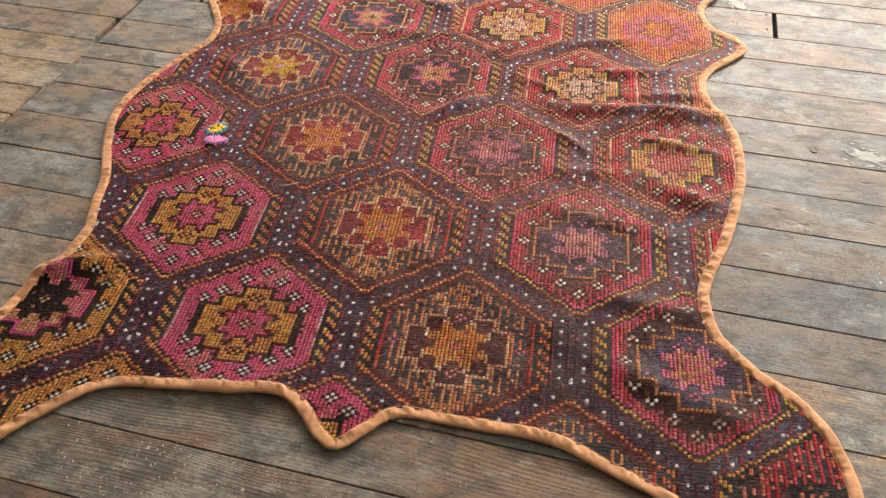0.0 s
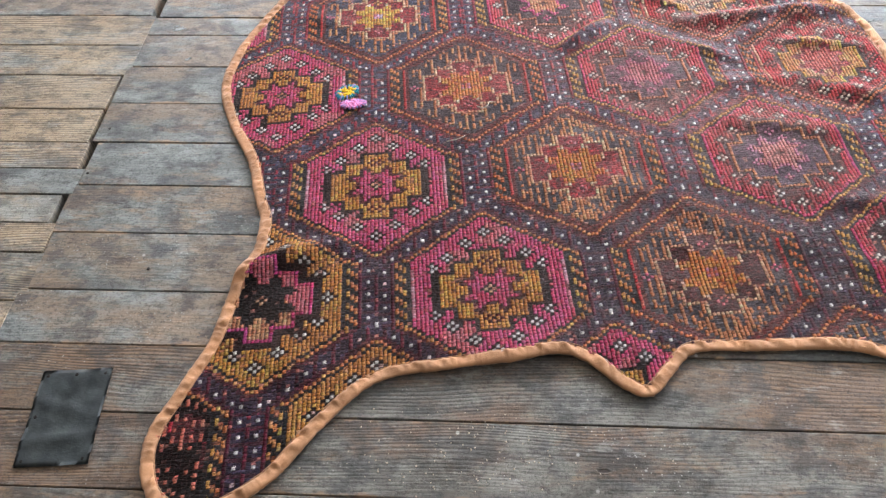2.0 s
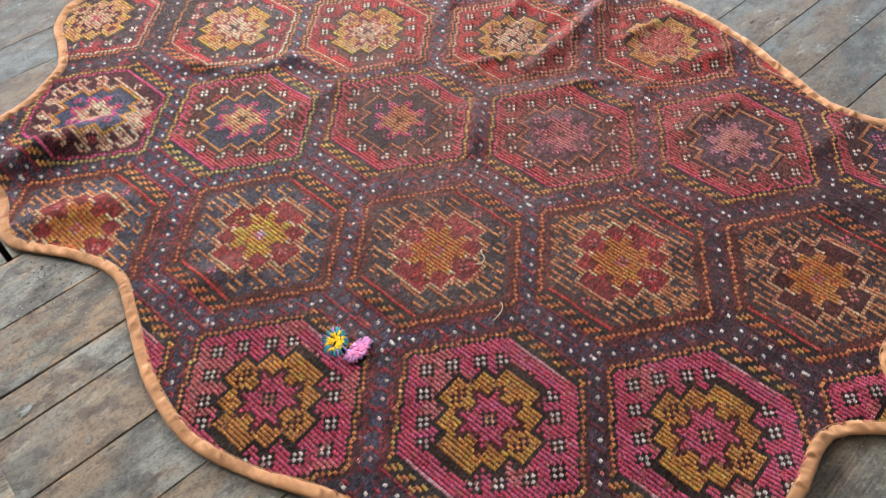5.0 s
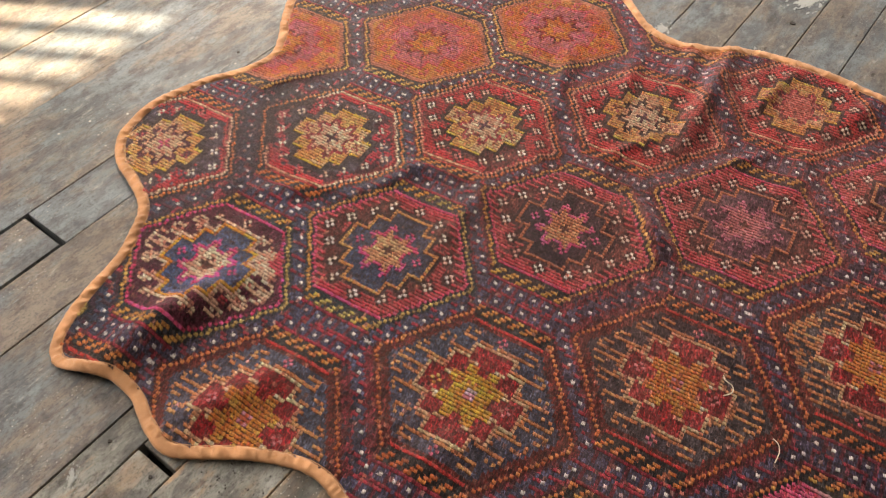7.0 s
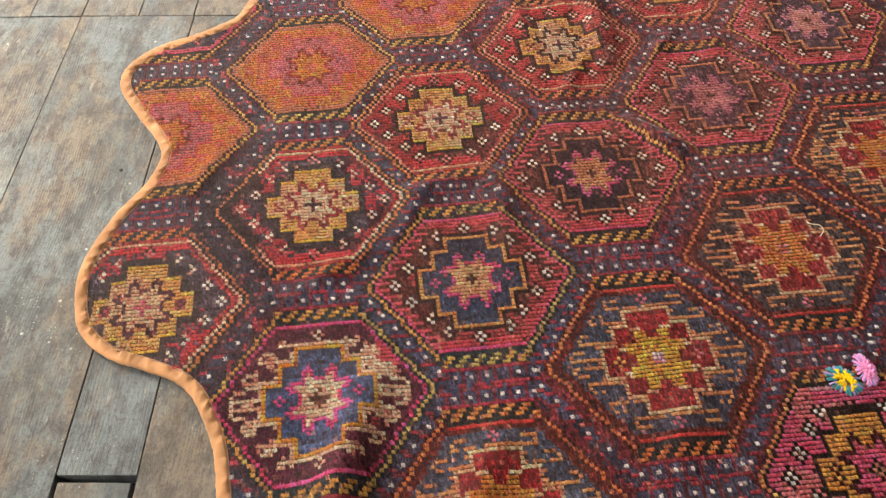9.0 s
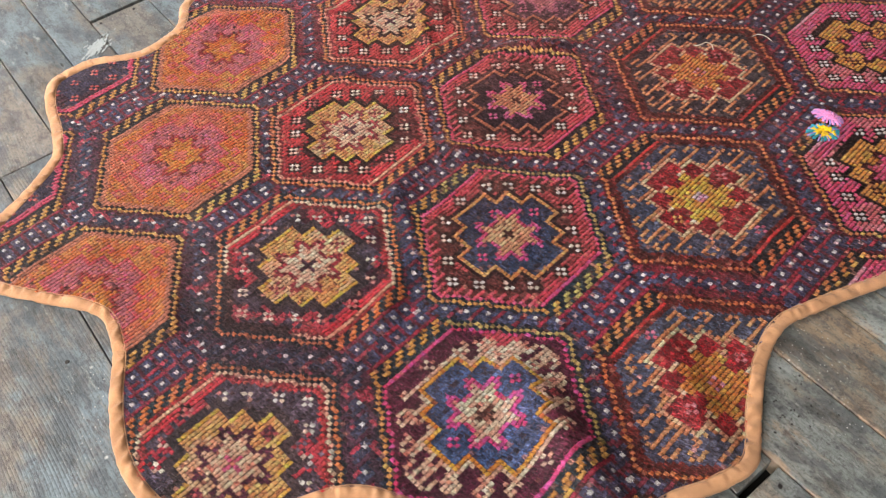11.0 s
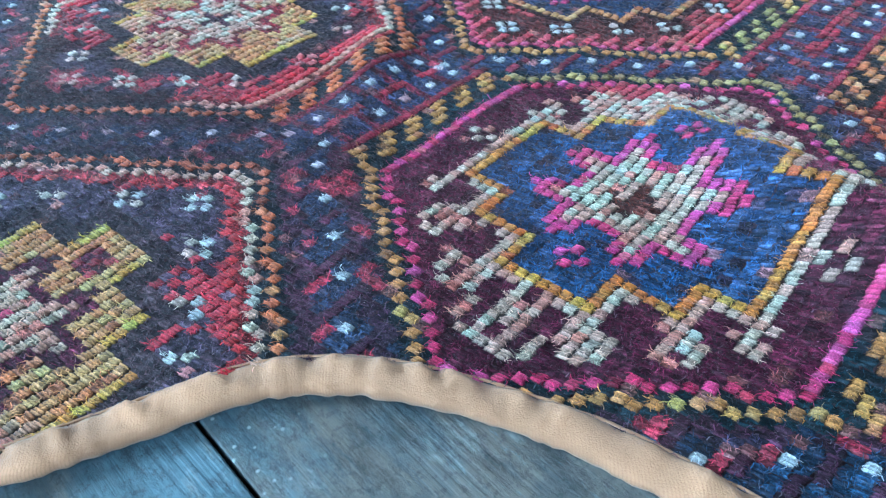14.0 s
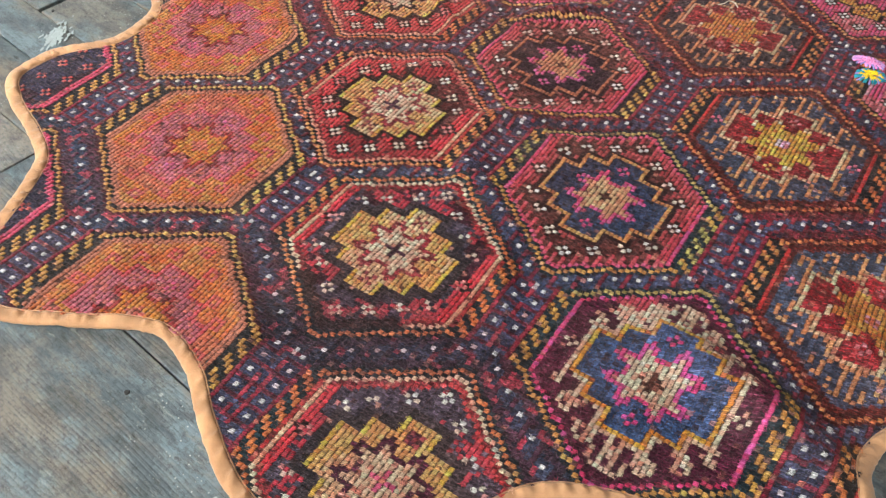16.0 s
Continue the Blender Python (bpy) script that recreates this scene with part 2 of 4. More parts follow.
WOOL = wool_material()
BINDING = cloth_material("peach cotton binding", (0.55, 0.285, 0.142), darker=0.66, twill=0.35)
THREAD = cloth_material("peach sewing thread", (0.50, 0.27, 0.14), 3000.0)
BACKING = cloth_material("dark rug backing", (0.07, 0.03, 0.03))
PLASTER = plain_material("grey-buff wall plaster", (0.32, 0.30, 0.27), 0.8, 2.0, darker=0.9)
CEILING = plain_material("pale ceiling paint", (0.58, 0.57, 0.55), 0.85, 2.0, darker=0.93)
JOINERY = plain_material("cream window paint", (0.68, 0.65, 0.58), 0.45, 6.0, darker=0.9)
SUBFLOOR = plain_material("dark dusty subfloor", (0.014, 0.012, 0.011), 0.95, 20.0)
TIN = plain_material("dull dark sheet metal", (0.120, 0.140, 0.146), 0.45, 30.0, 0.15, 0.55, 0.003)
CHALK = plain_material("flaked white paint", (0.31, 0.34, 0.34), 0.85, 60.0, darker=0.85)
NAIL = plain_material("rusty nail head", (0.02, 0.016, 0.014), 0.6, 200.0)
CRUMB = plain_material("pale sawdust crumbs", (0.55, 0.47, 0.36), 0.9, 300.0)


# ---- building helpers ----
def mesh_object(name, bm, mat, parent=None, label="", smooth=False):
    me = bpy.data.meshes.new(name)
    bm.normal_update()
    bm.to_mesh(me)
    bm.free()
    me.materials.append(mat)
    if smooth:
        me.shade_smooth()
    ob = new(name, me)
    if parent is not None:
        ob.parent = parent
    if label:
        ob["label"] = label
    return ob


def part(name, bm, mat, parent, label="", smooth=False):
    return mesh_object(name, bm, mat, parent, label, smooth)


def array_object(name, verts, faces, mat, parent=None, label="", smooth=True):
    """A mesh from numpy arrays of places and quads."""
    me = bpy.data.meshes.new(name)
    me.vertices.add(len(verts))
    me.vertices.foreach_set("co", np.ascontiguousarray(verts, np.float32).ravel())
    me.loops.add(faces.size)
    me.loops.foreach_set("vertex_index", np.ascontiguousarray(faces, np.int32).ravel())
    me.polygons.add(len(faces))
    me.polygons.foreach_set("loop_start", np.arange(len(faces), dtype=np.int32) * faces.shape[1])
    me.update(calc_edges=True)
    me.validate()
    me.materials.append(mat)
    if smooth:
        me.shade_smooth()
    ob = new(name, me)
    if parent is not None:
        ob.parent = parent
    if label:
        ob["label"] = label
    return ob


def box(bm, x0, x1, y0, y1, z0, z1, bevel=0.0):
    made = bmesh.ops.create_cube(bm, size=1.0, matrix=Matrix.Translation(((x0 + x1) / 2, (y0 + y1) / 2, (z0 + z1) / 2)) @ Matrix.Diagonal((x1 - x0, y1 - y0, z1 - z0, 1)))
    if bevel:
        edges = {e for v in made["verts"] for e in v.link_edges}
        bmesh.ops.bevel(bm, geom=list(edges), offset=bevel, segments=1, affect="EDGES")
    return bm


def boxed(*size, bevel=0.0):
    return box(bmesh.new(), *size, bevel=bevel)


# ---- the room: walls, ceiling, windows, all out of view, added to let in and bounce the light ----
def wall(name, bm, label="unseen plain grey-buff plastered wall of the room"):
    return tagged(mesh_object(name, bm, PLASTER), label, "wall", kind="structure")


def pierced(side, first, last, place):
    """A wall along the named side, with its window openings left free."""
    bm = bmesh.new()

    def block(a, b, low, high):
        if side == "north":
            box(bm, a, b, place, place + 0.20, low, high)
        else:
            box(bm, place, place + 0.20, a, b, low, high)

    spans = [w[1:3] for w in WINDOWS if w[0] == side]
    ends = [first] + [e for w in spans for e in w] + [last]
    for a, b in zip(ends[::2], ends[1::2]):
        block(a, b, -0.1, HIGH)
    for a, b in spans:
        block(a, b, -0.1, SILL)
        block(a, b, HEAD, HIGH)
    return bm


wall("wall_south", boxed(X0 - 0.2, X1 + 0.2, Y0 - 0.2, Y0, -0.1, HIGH))
wall("wall_west", boxed(X0 - 0.2, X0, Y0, WALL_Y, -0.1, HIGH))
wall("wall_north", pierced("north", X0 - 0.2, X1 + 0.2, WALL_Y), "unseen plain grey-buff plastered wall with three tall windows")
wall("wall_east", pierced("east", Y0, WALL_Y, X1), "unseen plain grey-buff plastered wall with two tall windows added as fill")
tagged(mesh_object("ceiling", boxed(X0 - 0.2, X1 + 0.2, Y0 - 0.2, WALL_Y + 0.20, HIGH, HIGH + 0.15), CEILING), "unseen plain pale painted ceiling", "ceiling", kind="structure")
for n, (side, w0, w1, watts) in enumerate(WINDOWS):
    win = tagged(new("window_%d" % (n + 1)), "unseen tall barred window with cream painted frame", "window", kind="structure")

    def strip(bm, a, b, low, high, deep0=0.02, deep1=0.08):
        if side == "north":
            return box(bm, a, b, WALL_Y + deep0, WALL_Y + deep1, low, high)
        return box(bm, X1 + deep0, X1 + deep1, a, b, low, high)

    fr = bmesh.new()
    for span in ((w0, w0 + 0.05, SILL, HEAD), (w1 - 0.05, w1, SILL, HEAD), (w0 + 0.05, w1 - 0.05, SILL, SILL + 0.06), (w0 + 0.05, w1 - 0.05, HEAD - 0.05, HEAD)):
        strip(fr, *span)
    part("window_frame", fr, JOINERY, win)
    for i in range(1, int((w1 - w0 - 0.1) / 0.108) + 1):
        at = w1 - 0.05 - 0.108 * i
        if at > w0 + 0.08:
            part("glazing_bar", strip(bmesh.new(), at - 0.012, at + 0.012, SILL + 0.06, HEAD - 0.05, 0.035, 0.065), JOINERY, win)


# ---- the rug: a patterned flat-weave cut to the outline of a hide ----
# Knots of the outline, section by section, going round from the tail.
HIND_LEG = [(-0.124, -0.233), (-0.158, -0.220), (-0.204, -0.180), (-0.250, -0.166), (-0.330, -0.183), (-0.420, -0.197), (-0.500, -0.211), (-0.548, -0.240), (-0.592, -0.289), (-0.624, -0.335), (-0.655, -0.378), (-0.700, -0.415), (-0.752, -0.437), (-0.805, -0.413), (-0.830, -0.362), (-0.829, -0.311), (-0.803, -0.238), (-0.779, -0.160)]
FLANK = [(-0.767, -0.055), (-0.747, 0.020), (-0.750, 0.090), (-0.768, 0.137), (-0.803, 0.238), (-0.860, 0.340), (-0.895, 0.424), (-0.905, 0.490), (-0.894, 0.590), (-0.856, 0.715), (-0.836, 0.790)]
FORE_LEG = [(-0.853, 0.858), (-0.893, 0.925), (-0.937, 0.990), (-0.931, 1.045), (-0.911, 1.098), (-0.909, 1.148), (-0.929, 1.196), (-0.942, 1.248), (-0.914, 1.284), (-0.842, 1.313), (-0.756, 1.335), (-0.696, 1.364), (-0.650, 1.402), (-0.620, 1.470), (-0.600, 1.530), (-0.554, 1.582), (-0.478, 1.606), (-0.400, 1.603), (-0.320, 1.573), (-0.260, 1.543)]
NECK = [(-0.192, 1.532), (-0.138, 1.558), (-0.080, 1.604), (-0.007, 1.652), (0.052, 1.648), (0.106, 1.603), (0.146, 1.530), (0.192, 1.466), (0.260, 1.438), (0.345, 1.418), (0.398, 1.385), (0.406, 1.318), (0.368, 1.240), (0.364, 1.173), (0.395, 1.115), (0.448, 1.080), (0.465, 1.030)]
FAR_FLANK = [(0.397, 0.935), (0.376, 0.862), (0.388, 0.790), (0.425, 0.725), (0.452, 0.655), (0.461, 0.550), (0.452, 0.455), (0.432, 0.345), (0.404, 0.245), (0.400, 0.182), (0.423, 0.112), (0.480, 0.055)]
FAR_LEG = [(0.540, 0.015), (0.585, -0.040), (0.611, -0.105), (0.614, -0.165), (0.590, -0.225), (0.535, -0.255), (0.470, -0.243), (0.400, -0.215), (0.336, -0.192), (0.262, -0.167), (0.195, -0.147), (0.120, -0.146), (0.033, -0.151), (-0.025, -0.152), (-0.062, -0.164), (-0.095, -0.202)]
KNOTS = np.array(HIND_LEG + FLANK + FORE_LEG + NECK + FAR_FLANK + FAR_LEG)


def smooth_loop(knots, each):
    """A closed spline through the knots."""
    p0, p1, p2, p3 = (np.roll(knots, s, 0)[:, None] for s in (1, 0, -1, -2))
    t = (np.arange(each) / each)[None, :, None]
    return (0.5 * (2 * p1 + (p2 - p0) * t + (2 * p0 - 5 * p1 + 4 * p2 - p3) * t**2 + (3 * p1 - p0 - 3 * p2 + p3) * t**3)).reshape(-1, 2)


OUTLINE = smooth_loop(KNOTS, 24)


def inside(x, y, loop):
    hit = np.zeros(x.shape, bool)
    for (xa, ya), (xb, yb) in zip(loop, np.roll(loop, -1, 0)):
        if ya != yb:
            cross = (ya > y) != (yb > y)
            hit[cross] ^= x[cross] < (xb - xa) * (y[cross] - ya) / (yb - ya) + xa
    return hit


# Folds and ripples of the cloth: from, to, half width, height.
FOLDS = [
    ((0.06, 0.69), (0.44, 0.74), 0.024, 0.013), ((0.22, 0.77), (0.40, 0.81), 0.020, 0.008), ((0.28, 0.47), (0.44, 0.43), 0.024, 0.008), ((-0.20, 0.60), (-0.11, 0.68), 0.016, 0.009), ((0.24, 0.15), (0.37, 0.15), 0.022, 0.007),
    ((-0.26, 1.05), (-0.42, 1.12), 0.018, 0.006), ((-0.30, 1.12), (-0.24, 0.96), 0.016, 0.0045), ((0.33, 0.73), (0.16, 0.62), 0.026, 0.007),
    ((-0.12, 0.68), (-0.20, 0.56), 0.018, 0.008), ((-0.92, 1.185), (-0.66, 1.135), 0.036, 0.027), ((-0.92, 1.02), (-0.72, 0.93), 0.032, 0.012),
    ((-0.50, 1.26), (-0.40, 1.14), 0.022, 0.006), ((-0.22, 0.97), (-0.30, 0.89), 0.020, 0.007), ((-0.29, 1.48), (-0.18, 1.42), 0.024, 0.006),
    ((0.08, 0.36), (0.34, 0.33), 0.024, 0.005), ((-0.79, -0.045), (-0.62, 0.035), 0.022, 0.014), ((-0.46, 0.91), (-0.25, 0.93), 0.024, 0.005),
    ((-0.45, -0.165), (-0.17, -0.165), 0.040, 0.006), ((-0.08, -0.13), (0.32, -0.13), 0.040, 0.001), ((-0.10, -0.18), (-0.15, -0.17), 0.03, 0.005),
    ((0.10, 0.84), (0.30, 0.90), 0.016, 0.006), ((0.02, 0.95), (0.22, 1.02), 0.018, 0.006), ((0.25, 0.62), (0.42, 0.60), 0.014, 0.006), ((-0.05, 0.80), (0.08, 0.74), 0.014, 0.006),
    ((0.15, 0.55), (0.05, 0.62), 0.012, 0.004), ((0.30, 0.95), (0.38, 1.10), 0.016, 0.006), ((-0.15, 0.86), (-0.02, 0.98), 0.014, 0.005), ((0.05, 0.47), (0.30, 0.50), 0.020, 0.004), ((-0.80, 0.72), (-0.62, 0.64), 0.028, 0.006), ((0.20, 0.02), (0.50, -0.06), 0.028, 0.006),
]


def lie(x, y):
    """Height of the cloth's top over the boards."""
    z = 0.0066 + 0.0012 * np.sin(38 * x + 3 * np.sin(11 * y)) * np.sin(29 * y + 2.5 * np.sin(13 * x + 1)) + 0.0010 * np.sin(61 * y + 4 * np.sin(9 * x)) + 0.0022 * np.sin(5.3 * x + 2.0 * np.sin(3.1 * y)) * np.sin(4.7 * y + 1.3)
    for (xa, ya), (xb, yb), half, high in FOLDS:
        d, e = np.array((xb - xa, yb - ya)), np.hypot(xb - xa, yb - ya)
        along = np.clip(((x - xa) * d[0] + (y - ya) * d[1]) / e**2, 0, 1)
        far = np.hypot(x - xa - along * d[0], y - ya - along * d[1])
        fade = 0.35 + 0.65 * np.sin(np.pi * np.clip(along, 0.02, 0.98))
        z = z + 1.5 * high * fade * np.exp(-((far / half) ** 2))
    return z


# Stitch grid: columns along the cloth's width, rows along its length.
COLUMN, ROW, START = np.array((0.006537, 0.000761)), np.array((-0.000604, 0.005849)), np.array((0.0107, -0.0033))
# Medallions (step along the rows, step across): columns and rows by which the weaver set each one off the even lattice.
OFFSET = {(0, -1): (0, -1), (0, 0): (-1, -1), (0, 1): (1, -1), (1, -1): (0, -2), (1, 1): (1, -1), (2, -1): (-1, 0), (2, 0): (0, -1), (2, 1): (0, 0), (3, 0): (1, -1), (3, 1): (2, 2), (3, 2): (-1, 0), (4, 0): (-2, 0), (4, 1): (-1, -1),
          (4, 2): (-1, 1), (4, 3): (-1, 3), (5, 1): (-1, -3), (5, 2): (-1, -2), (5, 3): (-2, -2), (6, 2): (-1, 0), (6, 3): (1, 0)}
FLAT, POINT, SLOPE = 19, 26, 0.8

PINK, ROSE, GOLD, OLIVE = (0.50, 0.048, 0.125), (0.46, 0.115, 0.135), (0.43, 0.215, 0.034), (0.34, 0.195, 0.042)
CREAM, TAN, SAND = (0.62, 0.265, 0.150), (0.42, 0.22, 0.100), (0.52, 0.275, 0.150)
RED, BLOOD, ORANGE = (0.165, 0.006, 0.013), (0.070, 0.010, 0.013), (0.62, 0.16, 0.03)
BLUE, LILAC = (0.019, 0.064, 0.150), (0.28, 0.15, 0.23)
BROWN, DARK, MAGENTA, BLACK = (0.085, 0.034, 0.022), (0.026, 0.013, 0.013), (0.60, 0.035, 0.155), (0.010, 0.008, 0.008)


def speckle(u, v, salt):
    """An even random number for every pair of whole numbers."""
    h = np.sin(u * 12.9898 + v * 78.233 + salt * 37.719) * 43758.5453
    return h - np.floor(h)


def patches(u, v, size, salt):
    """Soft random patches over the grid, 0 to 1."""
    def corner(i, j):
        return speckle(i, j, salt)
    i, j = np.floor(u / size), np.floor(v / size)
    f, g = u / size - i, v / size - j
    f, g = f * f * (3 - 2 * f), g * g * (3 - 2 * g)
    return (corner(i, j) * (1 - f) + corner(i + 1, j) * f) * (1 - g) + (corner(i, j + 1) * (1 - f) + corner(i + 1, j + 1) * f) * g


def stepped(p, q, grow=0):
    """The stepped cross in the middle of a medallion."""
    a, b = np.abs(p), np.abs(q)
    return ((a <= 3 + grow) & (b <= 13 + grow)) | ((a <= 8 + grow) & (b <= 9 + grow)) | ((a <= 12 + grow) & (b <= 5 + grow))


def star(p, q, grow=0):
    """The eight-pointed star inside it, its points in pairs; grow 1 takes in its outline."""
    a, b = np.abs(p), np.abs(q)

    def arm(x, y):
        if grow:
            return ((x == 3) & (y <= 8)) | ((x >= 2) & (x <= 4) & (y <= 7)) | ((x <= 1) & (y <= 5)) | ((x <= 4) & (y <= 4))
        return ((x >= 2) & (x <= 3) & (y <= 5)) | ((x == 3) & (y <= 6)) | ((x <= 1) & (y <= 4)) | ((x <= 3) & (y <= 3))

    return arm(a, b) | arm(b, a)


def weave(u, v):
    """Yarn colour, relief and kind of every stitch at the whole-number columns u and rows v."""
    best, second = np.full(u.shape, 1e9), np.full(u.shape, 1e9)
    p, q, step, line = (np.zeros(u.shape) for _ in range(4))
    for n in range(-4, 6):
        for k in range(-4, 10):
            du, dv = OFFSET.get((k, n), (0, 0))
            cu, cv = -28 * k + 56 * n + du, 44 * k + dv
            a, b = np.abs(u - cu), np.abs(v - cv)
            far = np.maximum(a - FLAT, np.floor(SLOPE * a + b - POINT))
            near = far < best
            second = np.where(near, best, np.minimum(second, far))
            best = np.where(near, far, best)
            p, q = np.where(near, u - cu, p), np.where(near, v - cv, q)
            step, line = np.where(near, k, step), np.where(near, n, line)
    s, a, b = best.astype(int), np.abs(p), np.abs(q)
    side = (a - FLAT) > np.floor(SLOPE * a + b - POINT)
    colour = np.zeros((*u.shape, 3))
    relief = np.full(u.shape, 0.35)
    cloud, drift, grit = patches(u, v, 9, 1), patches(u, v, 26, 2), speckle(u, v, 3)

    def lay(where, tone, raised=1.0):
        colour[where] = tone
        relief[where] = raised

    # the bands between the medallions: plum wool, blue cells with a white dot, red dashes
    between = second - best
    lay(s > 0, (0.066, 0.032, 0.056), 0.4)
    lay((s > 0) & (cloud + 0.4 * drift > 0.72), (0.030, 0.038, 0.074), 0.4)
    lay((s > 0) & (cloud < 0.28), (0.070, 0.016, 0.028), 0.4)
    rusty = np.isin(line, (0, 2))[..., None]
    warm = rusty * np.array((0.46, 0.17, 0.045)) + ~rusty * np.array((0.40, 0.285, 0.058))
    warm = np.where((line < 0)[..., None] & ((p % 3 > 0)[..., None]), np.array((0.42, 0.185, 0.055)), warm)
    # round the blue-crossed medallions near the head the yarn is greener, on teal
    teal = (line == 1) & (step >= 4) | (line == 2) & (step >= 5)
    green = ((line == 1) & (step >= 4) & (q < 8) & (drift + 0.5 * cloud > 0.45))[..., None]
    warm = np.where(green, np.array((0.24, 0.30, 0.085)), warm)
    slant, flank = (s > 0) & ~side, (s > 0) & side
    lay(slant & (s <= 3), (0.022, 0.036, 0.038), 0.5)
    lay(slant & (s <= 3) & (line == 0), (0.085, 0.014, 0.014), 0.5)
    lay(slant & (s == 3) & (line != 0), (0.075, 0.016, 0.026), 0.5)
    lay(slant & (s <= 3) & teal, (0.017, 0.048, 0.060), 0.5)
    dots = slant & (s == 2)
    colour[dots] = ((0.82 * warm + 0.08 * np.array(CREAM)) * (0.45 + 0.5 * drift + 0.4 * grit)[..., None])[dots]
    relief[dots] = 1.3
    # along the slants: one row of white dots on blue, with red dashes to both sides
    lay(~side & (s >= 4) & (between >= 5) & (between <= 10) & (grit > 0.18), (0.130, 0.016, 0.030), 0.7)
    near_row = ~side & (s > 3) & (between <= 4)
    lay(near_row & (p % 4 != 2), (0.034, 0.060, 0.118), 0.5)
    lay(near_row & (p % 4 == 2) & (grit > 0.12), (0.165, 0.018, 0.036), 0.75)
    lay(near_row & (between >= 1) & (between <= 2) & (q > 0) & (p % 4 == 0) & (grit > 0.06), (0.60, 0.60, 0.60), 1.3)
    # towards the head the red of the bands gives way to blue
    head = (np.clip((v - 190) / 40, 0, 1) * (0.55 + 0.45 * cloud))[..., None]
    reds = (s > 3) & (relief < 1.0)
    colour[reds] = (colour * (1 - 0.75 * head) + 0.75 * head * np.array((0.016, 0.054, 0.098)))[reds]
    lay(reds & (head[..., 0] > 0.3) & (patches(u, v, 2, 61) > 0.76), (0.20, 0.024, 0.048), 0.6)
    tail = (np.clip((70 - v) / 60, 0, 1) * (0.5 + 0.5 * cloud) * (u < 60))[..., None]
    colour[reds] = (colour * (1 - 0.8 * tail) + 0.8 * tail * np.array((0.034, 0.020, 0.044)))[reds]
    # along the flat sides: slanted dashes, a red line, then two rows of white dots in blue cells
    lay(flank & (s <= 5), (0.024, 0.042, 0.046), 0.5)
    lay(flank & (s <= 5) & teal, (0.016, 0.050, 0.064), 0.5)
    candy = flank & (s >= 2) & (s <= 4) & ((q + np.sign(p) * (s - 2)) % 4 < 2)
    warm = np.where(green & ((step > 4) | (cloud < 0.6))[..., None], np.array((0.42, 0.275, 0.058)), warm)
    colour[candy] = ((0.90 * warm + 0.10 * rusty * np.array(ORANGE)) * (0.70 + 0.5 * drift[..., None]))[candy]
    relief[candy] = 1.0
    lay(flank & (s == 1) & (line == 2), (0.20, 0.02, 0.022), 0.8)
    lay(flank & (s == 5), (0.15, 0.016, 0.036), 0.8)
    lay(flank & (s >= 6), (0.034, 0.060, 0.118), 0.5)
    lay(flank & (s >= 6) & (q % 4 == 2), (0.11, 0.020, 0.042), 0.6)
    lay(flank & (s == 9) & (grit > 0.25), (0.17, 0.020, 0.036), 0.75)
    quiet = flank & (s >= 5)
    colour[quiet] = (colour * (1 - 0.7 * tail) + 0.7 * tail * np.array((0.034, 0.020, 0.044)))[quiet]
    lay(flank & (s == 7) & (q % 4 == 0) & (grit > 0.06), (0.60, 0.60, 0.60), 1.3)

    into = s <= 0
    cross, core, rim = stepped(p, q), star(p, q), stepped(p, q, 1) & ~stepped(p, q)
    halo, ring = stepped(p, q, 2) & ~stepped(p, q), star(p, q, 1) & ~star(p, q)
    heart = (a + b == 1)
    bloom = np.zeros(u.shape, bool)
    shade, knot, stroke = (np.zeros(u.shape, bool) for _ in range(3))
    for fu, fv in ((0, 21), (5, 17), (10, 12), (14, 8), (16, 0)):
        x, y = np.abs(a - fu), np.abs(b - fv)
        bloom |= x + y == 1
        knot |= (np.maximum(x, y) <= 1) & (x + y > 0)
        stroke |= (x == 0) & (y >= 2) & (y <= 4) & (b < fv)
        shade |= (x + y == 0) | ((x + y == 2) & (x != 1 + 0 * y)) | ((x == 1) & (y == 1))
    inner_flower = a + np.abs(b - 10) == 1
    tips = ((a == 3) & (b == 8)) | ((a == 8) & (b == 3))
    ends = stepped(p, q) & ~stepped(p - 1, q) | stepped(p, q) & ~stepped(p + 1, q)
    # ram's horns: a bar out from each step, curled at its end
    horn = np.zeros(u.shape, bool)
    for hu, b0, b1 in ((14, 0, 9), (10, 6, 14), (5, 10, 18), (1, 15, 21)):
        horn |= (a == hu) & (b >= b0) & (b <= b1)
        horn |= (a >= hu) & (a <= hu + 2) & (b == b1 + 1) | (a == hu + 2) & (b >= b1 - 2) & (b <= b1)

    def row(*lines):
        return into & np.isin(line, lines)

    def one(k, n):
        return into & (step == k) & (line == n)

    # pink medallions with gold crosses
    w = row(-1)
    lay(w, PINK)
    lay(w & (cloud > 0.62), ROSE)
    lay(w & shade, DARK, 0.5)
    lay(w & (rim | (halo & (grit > 0.8))), DARK, 0.5)
    lay(w & (a == 14) & (b <= 5), DARK, 0.5)
    lay(w & (a >= 16) & (b <= 8) & (s < 0), PINK)
    lay(w & (a == 19) & (b <= 8), (0.42, 0.20, 0.24))
    lay(w & bloom & (a < 15), (0.66, 0.62, 0.56))
    lay(w & cross, GOLD)
    lay(w & cross & (cloud < 0.42), OLIVE)
    lay(w & cross & (a <= 2) & (np.abs(b - 10) <= 1) & ((a + b) % 2 == 0), BLOOD, 0.8)
    lay(w & ring, BLOOD, 0.6)
    lay(w & core, PINK)
    lay(w & (a + b <= 2), DARK, 0.5)
